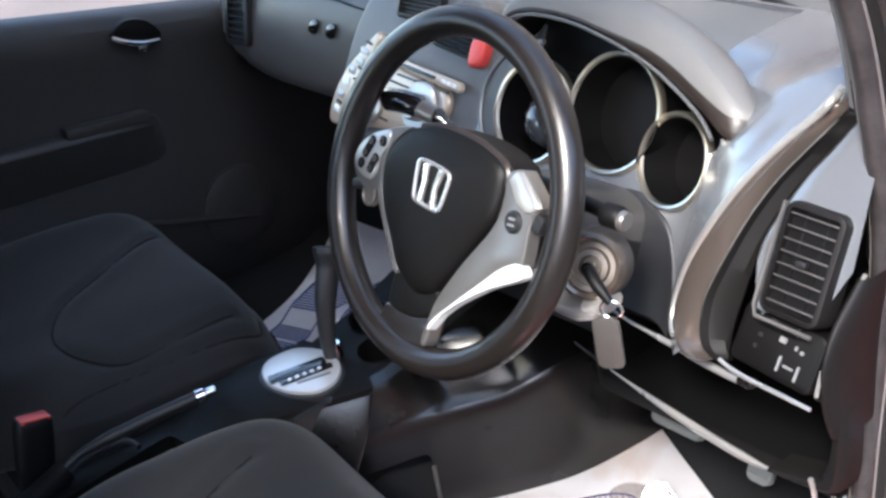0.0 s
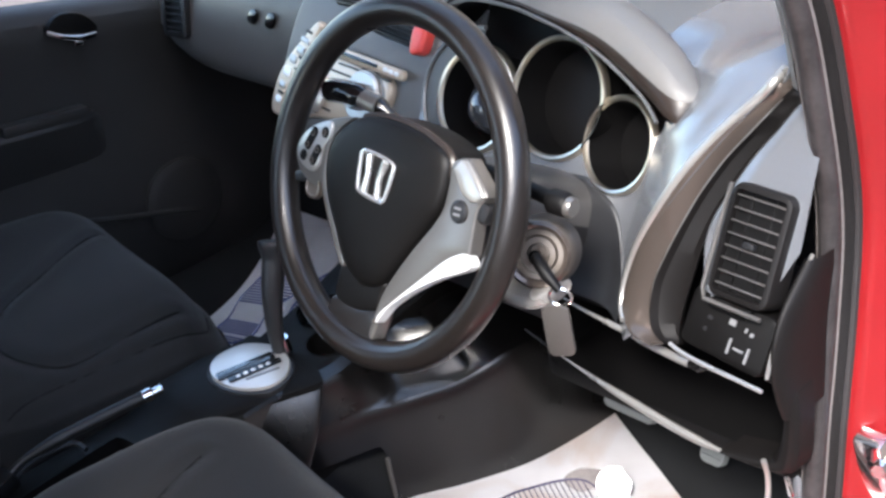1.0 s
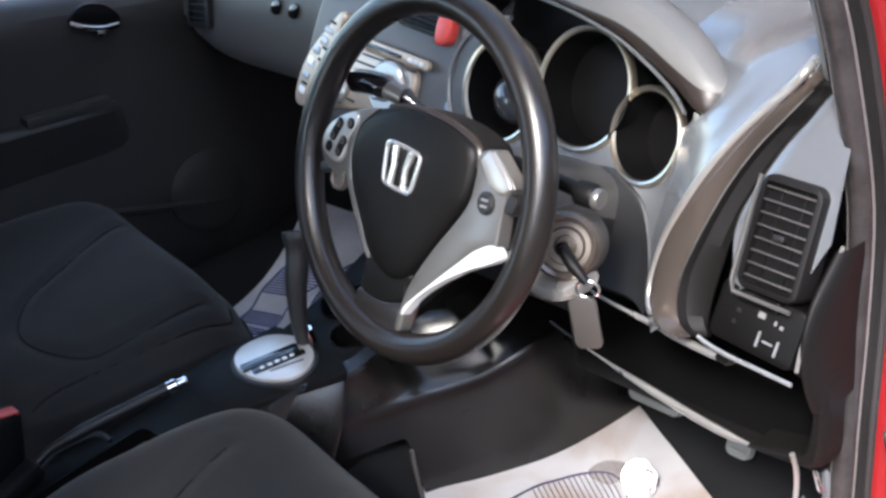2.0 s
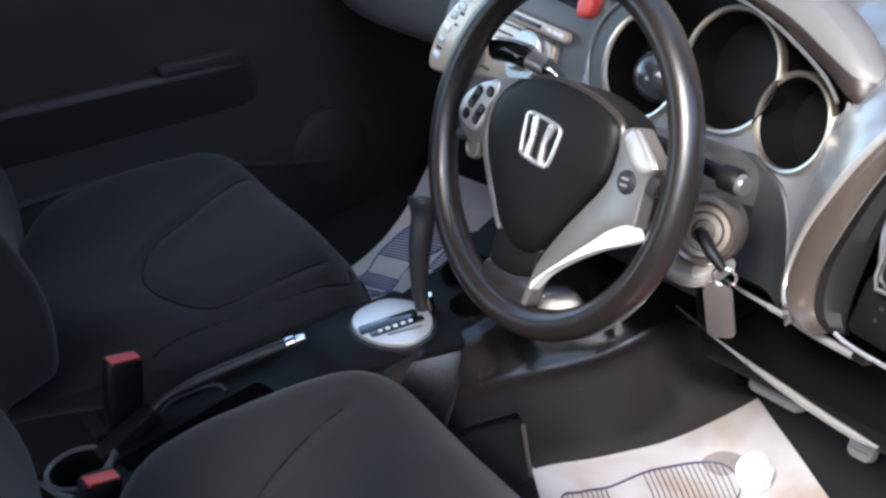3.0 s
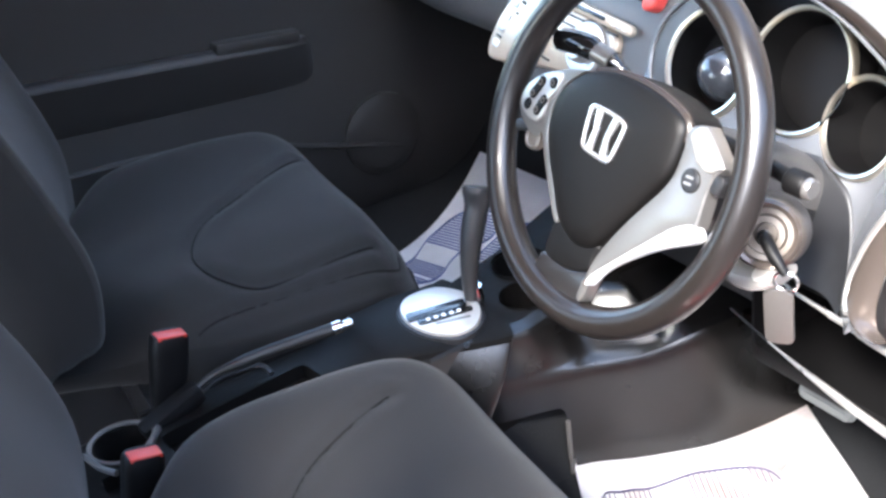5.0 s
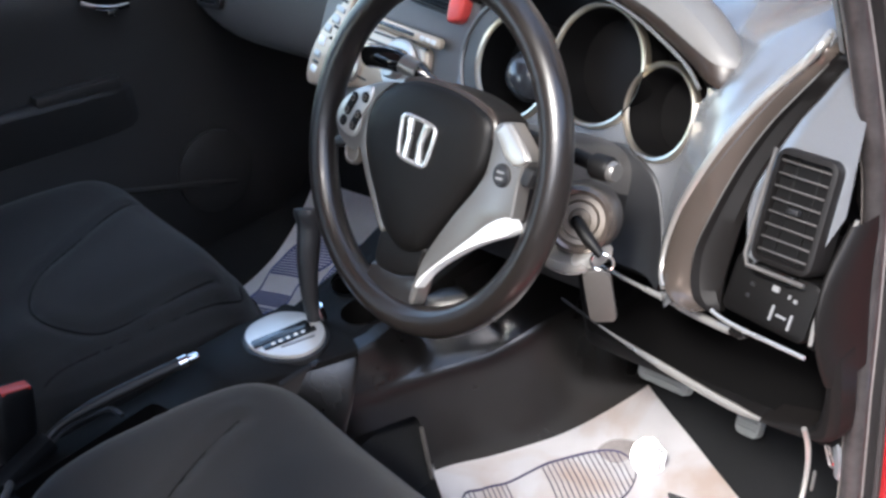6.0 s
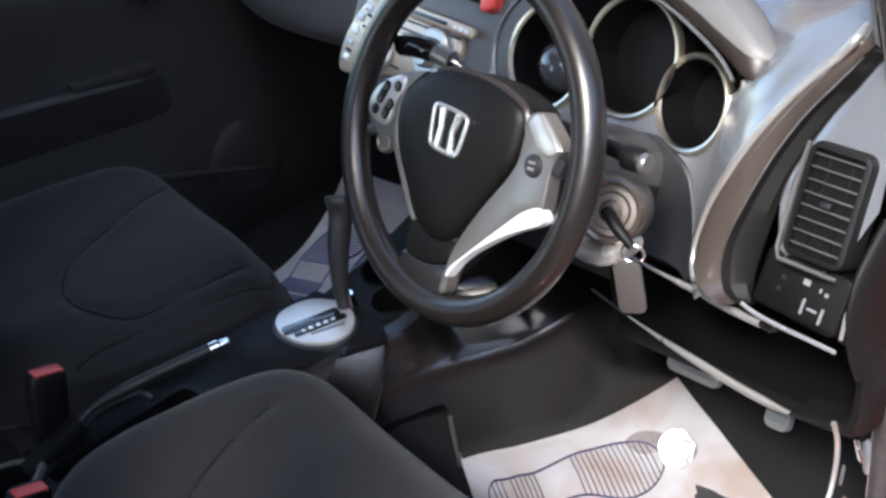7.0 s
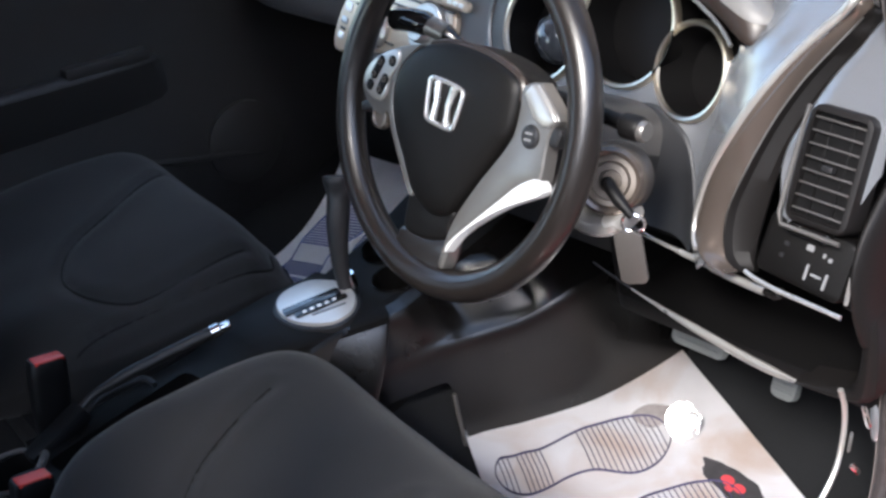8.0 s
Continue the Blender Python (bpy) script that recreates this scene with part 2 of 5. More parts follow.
def lathe(profile, m=Matrix(), n=48, bm=None):
    """A profile of (radius, height) turned round the local z axis."""
    bm2 = bmesh.new()
    rows = [[bm2.verts.new((r * math.cos(a), r * math.sin(a), h)) for a in (k * math.tau / n for k in range(n))] if r > 1e-6 else [bm2.verts.new((0, 0, h))]
            for r, h in profile]
    for a, b in zip(rows, rows[1:]):
        for i in range(n):
            j = (i + 1) % n
            ring = [a[i % len(a)], a[j % len(a)], b[j % len(b)], b[i % len(b)]]
            ring = list(dict.fromkeys(ring))
            if len(ring) > 2:
                bm2.faces.new(ring)
    bmesh.ops.transform(bm2, matrix=m, verts=bm2.verts)
    return merge(bm, bm2)


def cut(ob, cutters):
    """Cuts the closed meshes out of ob for good."""
    me = bpy.data.meshes.new("c")
    whole = bmesh.new()
    for c in cutters:
        whole = merge(whole, c)
    bmesh.ops.recalc_face_normals(whole, faces=whole.faces)
    whole.to_mesh(me)
    whole.free()
    tool = new("c", me)
    mod = ob.modifiers.new("b", "BOOLEAN")
    mod.operation, mod.object, mod.solver = "DIFFERENCE", tool, "EXACT"
    bpy.context.view_layer.update()
    done = bpy.data.meshes.new_from_object(ob.evaluated_get(bpy.context.evaluated_depsgraph_get()))
    ob.modifiers.remove(mod)
    old, ob.data = ob.data, done
    bpy.data.meshes.remove(old)
    bpy.data.objects.remove(tool)
    bpy.data.meshes.remove(me)


def soften(ob, levels=1):
    mod = ob.modifiers.new("smooth", "SUBSURF")
    mod.levels = mod.render_levels = levels


def basis(origin, x_axis, y_axis):
    """A pose whose local x and y run along the given ways, z out of their plane."""
    x = Vector(x_axis).normalized()
    z = x.cross(Vector(y_axis)).normalized()
    y = z.cross(x)
    return Matrix.Translation(origin) @ Matrix((x, y, z)).transposed().to_4x4()


def rounded(w, h, r, n=5):
    """A rounded rectangle about the origin."""
    out = []
    for cx, cy, a0 in ((w / 2 - r, h / 2 - r, 0), (-w / 2 + r, h / 2 - r, 90), (-w / 2 + r, -h / 2 + r, 180), (w / 2 - r, -h / 2 + r, 270)):
        for k in range(n + 1):
            a = radians(a0 + 90 * k / n)
            out.append((cx + r * math.cos(a), cy + r * math.sin(a)))
    return out


def sstep(a, b, v):
    t = min(max((v - a) / (b - a), 0), 1)
    return t * t * (3 - 2 * t)


FLOOR = 0.365

# ---- ground and car shell ----
bm = bmesh.new()
bmesh.ops.create_grid(bm, x_segments=1, y_segments=1, size=600)
tagged(part("ground", bm, CONCRETE, smooth=False), "reddish brown paved ground under the car", "ground", kind="structure")

# unseen wall beyond the driver's side, added to cut low sky light
bm = box((0.25, 13.0, 2.3), Matrix.Translation((3.6, -1.8, 1.15)), 0.02)
tagged(part("sky_block_east", bm, PLASTER, smooth=False), "unseen plain brown wall, added to block low sky light", "wall", kind="structure")

# wall added ahead of the car to dim the light through the windscreen
bm = box((12.0, 0.25, 3.6), Matrix.Translation((-1.0, 4.0, 1.8)), 0.02)
tagged(part("sky_block_north", bm, PLASTER, smooth=False), "plain brown wall ahead of the car, added to block windscreen light", "wall", kind="structure")

# floor pan with a raised tunnel and toe board
bm = loft([[(-0.70, y, z0 + 0.0), (-0.19, y, z0), (-0.14, y, z0 + 0.05), (-0.10, y, z0 + 0.12), (0.10, y, z0 + 0.12), (0.14, y, z0 + 0.05), (0.17, y, z0), (0.70, y, z0)]
           for y, z0 in ((-1.6, FLOOR + 0.1), (-1.0, FLOOR + 0.1), (-0.9, FLOOR - 0.004), (0.38, FLOOR - 0.004), (0.44, FLOOR + 0.025), (0.53, FLOOR + 0.13), (0.62, FLOOR + 0.34))], closed=False)
tagged(part("floor", bm, CARPET), "dark grey carpet over the floor pan and tunnel", "floor", kind="structure")

car = thing("car_body", (0, 0, 0), "bright red hatchback body with open driver's door frame", "car", kind="structure")
# roof with lining
bm = loft([[(x, y, 1.52 - 0.05 * (abs(x) / 0.62) ** 2 - 0.04 * max(0, (y + 0.1)) ** 2) for x in np.linspace(-0.62, 0.62, 9)] for y in np.linspace(-1.9, -0.02, 8)], closed=False)
bmesh.ops.solidify(bm, geom=bm.faces[:], thickness=0.03)
part("roof", bm, LINING, car, "pale cloth roof lining")
# firewall and rear bulkhead
part("firewall", box((1.40, 0.03, 0.62), Matrix.Translation((0, 0.72, 0.62)), 0), BLACK, car)
part("rear_panel", box((1.36, 0.04, 0.56), pose(0, -1.70, 0.64, -6), 0.01), FABRIC_SIDE, car)
# sill, centre pillar, front pillar, fender and rear quarter on the driver's side
part("sill_panel", loft([[(0.66, y, 0.30), (0.66, y, 0.42), (0.685, y, 0.445), (0.73, y, 0.445), (0.76, y, 0.42), (0.80, y, 0.36), (0.80, y, 0.22), (0.70, y, 0.20)] for y in (-0.75, 0.2)]), RED, car)
# curve of the door opening's front edge: (y, z)
FRONT_EDGE = [(0.135, 0.42), (0.166, 0.49), (0.181, 0.57), (0.191, 0.635), (0.209, 0.736), (0.221, 0.849), (0.205, 0.967), (0.178, 1.074), (0.115, 1.21), (0.0, 1.37), (-0.10, 1.44)]
edge = spline([(0.0, y, z) for y, z in FRONT_EDGE], 5)


def edge_strip(name, section, mat, label=""):
    """A strip along the front edge of the door opening; section: x and the offset ahead."""
    rings = [[(x, p[1] + dy, p[2]) for x, dy in section] for p in edge]
    b = loft(rings, closed=False)
    bmesh.ops.solidify(b, geom=b.faces[:], thickness=0.004)
    return part(name, b, mat, car, label)


edge_all = edge
edge = [p for p in edge_all if p[2] > 0.80]
edge_strip("pillar_trim", [(0.640, 0.075), (0.655, 0.045), (0.672, 0.025), (0.690, 0.012)], FLANGE, "dark brown inner pillar trim")
edge = [p for p in edge_all if 0.955 < p[2] < 1.30]
edge_strip("pillar_lining", [(0.646, 0.058), (0.652, 0.040), (0.660, 0.029), (0.670, 0.022)], LINING, "pale edge of the pillar lining")
edge = [p for p in edge_all if p[2] < 0.83]
edge_strip("jamb_trim", [(0.676, 0.060), (0.679, 0.040), (0.684, 0.025), (0.690, 0.014)], CHANNEL, "dark jamb trim")
edge = edge_all
edge_strip("jamb_flange", [(0.690, 0.014), (0.706, 0.018), (0.714, 0.028), (0.716, 0.036)], RUBBER)
part("weatherstrip", tube([(0.698, p[1] + 0.008, p[2]) for p in edge], 0.011, 10), SEAL_DARK, car, "black rubber door seal")
for dx, dy in ((0.6885, 0.004), (0.707, 0.013)):
    part("seal_line", tube([(dx, p[1] + dy, p[2]) for p in edge], 0.0022, 6), SEAL_GREY, car)
part("door_seal_lip", tube([(0.713, p[1] + 0.030, p[2]) for p in edge], 0.005, 8), RUBBER, car, "thin outer rubber lip")
edge = [p for p in edge_all if p[2] < 0.97]
edge_strip("front_jamb", [(0.711, 0.036), (0.715, 0.030), (0.722, 0.029), (0.731, 0.034), (0.752, 0.056), (0.785, 0.074), (0.800, 0.110), (0.825, 0.125), (0.840, 0.20)], RED, "glossy red door jamb")
edge = [p for p in edge_all if p[2] > 0.93]
edge_strip("outer_pillar", [(0.711, 0.036), (0.715, 0.030), (0.722, 0.029), (0.731, 0.034), (0.747, 0.050), (0.757, 0.072), (0.752, 0.10)], RED, "glossy red outer front pillar")
edge = edge_all
part("cowl", loft([[(x, 0.80, 0.915), (x, 0.86, 0.925), (x, 0.94, 0.930), (x, 0.97, 0.915)] for x in np.linspace(-0.74, 0.76, 7)], closed=False), BLACK, car, "black windscreen cowl")
part("wiper_arm", tube(spline([(0.62, 0.86, 0.945), (0.30, 0.84, 0.965), (-0.05, 0.83, 0.968)], 6), 0.008, 6), BLACK, car, "black wiper arm")
part("fender", loft([[(0.84, 0.30, 0.20), (0.845, 0.36, 0.50), (0.84, 0.37, 0.85), (0.80, 0.40, 0.98)], [(0.84, 1.3, 0.20), (0.845, 1.3, 0.5), (0.83, 1.3, 0.80), (0.72, 1.3, 0.90)]], closed=False), RED, car)
bonnet = loft([[(x, y, 0.965 - 0.10 * (y - 0.8) - 0.06 * (x / 0.75) ** 2) for x in np.linspace(-0.78, 0.80, 9)] for y in np.linspace(0.96, 1.7, 5)], closed=False)
bmesh.ops.solidify(bonnet, geom=bonnet.faces[:], thickness=0.012)
part("bonnet", bonnet, RED, car, "glossy red bonnet")
# door hinge bolts at the foot of the jamb
for y, z in ((0.215, 0.60), (0.235, 0.565)):
    part("hinge_bolt", lathe([(0, 0.012), (0.007, 0.012), (0.009, 0.009), (0.009, 0.003), (0.014, 0.002), (0.014, -0.004)], pose(0.757, y, z, 80, 0, 15), 6), CHROME, car, "bright hinge bolt")
part("hinge_plate", box((0.03, 0.02, 0.09), pose(0.745, 0.225, 0.585, 12), 0.004), CHROME, car)
# centre pillar behind the driver's seat
PILLAR = [(-0.560, 0.46), (-0.600, 0.60), (-0.640, 0.82), (-0.674, 1.052), (-0.686, 1.124), (-0.695, 1.187), (-0.73, 1.44)]
pe = spline([(0, y, z) for y, z in PILLAR], 4)
for name, sec, mat, label in (("centre_pillar_trim", [(0.62, -0.06), (0.66, -0.03), (0.690, -0.004)], FABRIC_SIDE, "dark pillar trim"),
                              ("centre_pillar_flange", [(0.703, -0.006), (0.715, -0.012), (0.720, -0.022), (0.735, -0.026)], FLANGE, "grey brown pillar flange"),
                              ("rear_jamb", [(0.733, -0.024), (0.765, -0.030), (0.80, -0.05), (0.835, -0.06), (0.84, -0.45)], RED, "glossy red centre pillar")):
    b = loft([[(x, p[1] + dy, p[2]) for x, dy in sec] for p in pe], closed=False)
    bmesh.ops.solidify(b, geom=b.faces[:], thickness=0.003)
    part(name, b, mat, car, label)
part("centre_weatherstrip", tube([(0.700, p[1] - 0.002, p[2]) for p in pe], 0.0015, 8), SEAL_PALE, car, "thin pale seal edge")
for dx in (0.711, 0.7185):
    part("seal_groove", tube([(dx, p[1] - 0.010 - (dx - 0.711), p[2]) for p in pe], 0.0014, 6), SEAL_GREY, car)
# far side shell
side = [(0.0, 0.20), (-0.03, 0.24), (0.02, 0.42), (0.045, 0.60), (0.035, 0.78), (-0.005, 0.825), (-0.05, 0.842)]
b = loft([[(-0.80 - dx + 0.10 * sstep(1.2, 1.75, y) + 0.06 * sstep(-1.4, -1.8, y), y, z - 0.02 * sstep(0.4, 1.7, y)) for dx, z in side] for y in np.linspace(-1.80, 1.72, 16)], closed=False)
bmesh.ops.solidify(b, geom=b.faces[:], thickness=-0.012)
part("far_side", b, RED, car, "red far flank")
b = loft([[(0.80 + dx - 0.06 * sstep(-1.4, -1.8, y), y, z) for dx, z in side] for y in np.linspace(-1.80, -1.06, 6)], closed=False)
bmesh.ops.solidify(b, geom=b.faces[:], thickness=0.012)
part("rear_flank", b, RED, car, "red rear flank")
b = loft([[(x, 1.72 + 0.10 * (1 - (x / 0.74) ** 2) + dy, z) for x in np.linspace(-0.74, 0.76, 11)] for dy, z in ((-0.05, 0.20), (0.02, 0.30), (0.03, 0.48), (0.0, 0.60), (-0.04, 0.78), (-0.08, 0.845))], closed=False)
bmesh.ops.solidify(b, geom=b.faces[:], thickness=0.012)
part("front_bumper", b, RED, car, "red front bumper")
b = loft([[(x, -1.80 - 0.05 * (1 - (x / 0.76) ** 2) + dy, z) for x in np.linspace(-0.76, 0.76, 9)] for dy, z in ((0.04, 0.22), (-0.02, 0.32), (-0.03, 0.50), (0.0, 0.62), (0.0, 0.86), (0.02, 0.95))], closed=False)
bmesh.ops.solidify(b, geom=b.faces[:], thickness=0.012)
part("tailgate", b, RED, car, "red tailgate")
b = loft([[(x, y, 1.556 - 0.05 * (abs(x) / 0.62) ** 2 - 0.04 * max(0, (y + 0.1)) ** 2) for x in np.linspace(-0.66, 0.66, 9)] for y in np.linspace(-1.86, -0.03, 8)], closed=False)
bmesh.ops.solidify(b, geom=b.faces[:], thickness=0.01)
part("roof_skin", b, RED, car, "glossy red roof")
for sx in (-1, 1):
    for y in (1.15, -1.30):
        w = part("car_wheel", lathe([(0.0, 0.02), (0.10, 0.03), (0.17, 0.02), (0.185, 0.035), (0.20, 0.04), (0.26, 0.035), (0.28, 0.02), (0.285, 0.0), (0.28, -0.14), (0.20, -0.16)], pose(sx * 0.815, y, 0.285, 0, 90 * sx), 40), RUBBER, car, "black tyre")
        part("hub_cap", lathe([(0.0, 0.032), (0.04, 0.036), (0.15, 0.036), (0.183, 0.042), (0.188, 0.030)], pose(sx * 0.815, y, 0.285, 0, 90 * sx), 32), SILVER, w, "silver wheel cover")
part("far_rear_trim", box((0.05, 1.06, 0.62), Matrix.Translation((-0.73, -1.17, 0.68)), 0.01), DOOR, car)
part("near_rear_trim", box((0.05, 0.85, 0.62), Matrix.Translation((0.70, -1.20, 0.68)), 0.01), DOOR, car)
for sx in (-1, 1):
    part("rear_pillar", tube(spline([(sx * 0.70, -1.70, 0.95), (sx * 0.66, -1.62, 1.22), (sx * 0.60, -1.50, 1.46)], 6), 0.06, 8), LINING, car)
part("centre_pillar", tube(spline([(-0.71, -0.66, 0.93), (-0.68, -0.70, 1.22), (-0.61, -0.74, 1.46)], 6), 0.045, 8), DOOR, car)
ws = loft([[(x, y, z + 0.02 * (1 - (x / 0.7) ** 2)) for x in np.linspace(-0.66 + 0.08 * k, 0.66 - 0.08 * k, 9)] for k, (y, z) in enumerate([(0.84, 0.95), (0.42, 1.23), (0.0, 1.48)])], closed=False)
bmesh.ops.solidify(ws, geom=ws.faces[:], thickness=0.005)
glass = part("windscreen", ws, GLASS, car, "clear curved windscreen")
glass.visible_shadow = False
part("front_pillar", tube(spline([(-0.70, 0.78, 0.93), (-0.66, 0.42, 1.22), (-0.60, 0.0, 1.46)], 6), 0.035, 8), LINING, car)
part("front_pillar", tube(spline([(0.69, 0.76, 0.95), (0.66, 0.42, 1.22), (0.61, 0.0, 1.46)], 6), 0.035, 8), LINING, car)

# ---- passenger door ----
pdoor = thing("passenger_door", (-0.70, 0.0, 0.30), "dark grey plastic passenger door lining with armrest, closed", "car door")
PX = -0.685
ys = np.linspace(-0.72, 0.62, 15)
prof = [(0.0, 0.34), (0.03, 0.40), (0.035, 0.52), (0.012, 0.60), (0.005, 0.72), (0.0, 0.80), (0.004, 0.87), (0.000, 0.910), (-0.020, 0.930), (-0.06, 0.935)]
bm = loft([[(PX + dx, y, z - (0.010 + 0.21 * y) * sstep(0.7, 0.93, z)) for dx, z in prof] for y in ys], closed=False)
soften(part("door_panel", bm, DOOR, pdoor))
# armrest: a ledge that runs forward and ends blunt
arm = [[(PX - 0.01, y, z - 0.13), (PX + 0.010, y, z - 0.10), (PX + w * 0.75, y, z - 0.030), (PX + w, y, z - 0.008), (PX + w * 0.85, y, z), (PX - 0.01, y, z + 0.012)]
       for y, z, w in ((-0.52, 0.797, 0.025), (-0.30, 0.770, 0.034), (-0.03, 0.737, 0.038), (0.10, 0.719, 0.037), (0.16, 0.710, 0.030), (0.175, 0.708, 0.012))]
soften(part("armrest", loft(arm), DOOR, pdoor, "padded armrest ledge"), 1)
part("window_switch", box((0.030, 0.15, 0.020), pose(PX + 0.018, 0.075, 0.728, -7.5), 0.006), DOOR_TOP, pdoor, "grey window switch panel")
part("pocket_rim", tube(spline([(PX + 0.05, -0.40, 0.63), (PX + 0.055, -0.10, 0.605), (PX + 0.05, 0.16, 0.52), (PX + 0.04, 0.30, 0.47)], 8), 0.006, 8), DOOR, pdoor)
part("speaker_grille", lathe([(0, 0.010), (0.055, 0.008), (0.068, 0.003), (0.075, 0.0), (0.075, -0.01)], basis((PX + 0.036, 0.27, 0.50), (0, 1, 0), (0, 0, 1)), 32), DOOR, pdoor, "round dark speaker grille")
# inner handle: dark cup with a chrome lever
cup = spline([(-0.060, 0.005), (-0.03, 0.035), (0.02, 0.037), (0.058, 0.012), (0.05, -0.014), (0.0, -0.020), (-0.045, -0.012)], 5, True)
hm = basis((PX + 0.012, 0.172, 0.848), (0, 1, -0.33), (0, 0.33, 1)) @ Matrix.Scale(0.74, 4)
part("handle_cup", slab(cup, 0.012, hm, 0.003), CONSOLE, pdoor)
part("handle_lever", tube([hm @ Vector(p) for p in spline([(-0.062, -0.004, 0.004), (-0.03, -0.012, 0.012), (0.01, -0.014, 0.014), (0.052, -0.008, 0.006)], 6)], 0.0045, 8, flat=0.6), CHROME, pdoor, "chrome door handle lever")
part("lock_knob", box((0.022, 0.010, 0.008), hm @ pose(0.012, -0.026, 0.006), 0.003), CHROME, pdoor)
part("window_pane", box((0.005, 1.05, 0.42), pose(PX - 0.03, -0.02, 1.17, 0, 10), 0), GLASS, pdoor).visible_shadow = False

# ---- seats ----


def cushion_top(x, y, rise=0.0, worn=0.0):
    """The height of the seat's upper side over the local plan; y = 0 is the front."""
    u = abs(x) / 0.262
    side = 0.012 * sstep(0.35, 0.75, u) - 0.075 * max(0.0, u - 0.72) ** 2 / 0.0784
    if x > 0 and worn:
        side = -worn * (max(0.0, u - 0.42) / 0.58) ** 1.9
    drop = -0.070 * sstep(-0.095, 0.014, y) ** 1.7
    sag = -0.030 * sstep(-0.14, -0.42, y) * (1 - sstep(0.35, 0.8, u)) + 0.006 * sstep(-0.12, -0.24, y) * sstep(0.4, 0.8, u) - 0.05 * sstep(-0.31, -0.46, y) * sstep(0.3, 0.8, u)
    return 0.634 + rise + side + drop + sag


def groove(ob, lines):
    """Bakes the smoothed cushion and presses lines (points, depth, width) into it, with slight puckers in the cloth."""
    done = bpy.data.meshes.new_from_object(ob.evaluated_get(bpy.context.evaluated_depsgraph_get()))
    ob.modifiers.clear()
    old, ob.data = ob.data, done
    bpy.data.meshes.remove(old)
    co = np.empty(len(done.vertices) * 3)
    done.vertices.foreach_get("co", co)
    co = co.reshape(-1, 3)
    base = np.array(ob.matrix_world.translation)
    world_co = co + base
    for pts, depth, width in lines:
        pts = np.array([tuple(q) for q in pts])
        far = np.sqrt(((world_co[:, None, :] - pts[None, :, :]) ** 2).sum(2).min(1))
        co[:, 2] -= depth * np.exp(-(far / width) ** 2) - 0.0012 * np.exp(-((far - 2.4 * width) / (1.2 * width)) ** 2)
    co[:, 2] += [0.0016 * noise.noise((q[0] * 14, q[1] * 14, q[2] * 14)) for q in world_co]
    done.vertices.foreach_set("co", co.ravel())
    done.update()


TURN_SEAT = -5.0


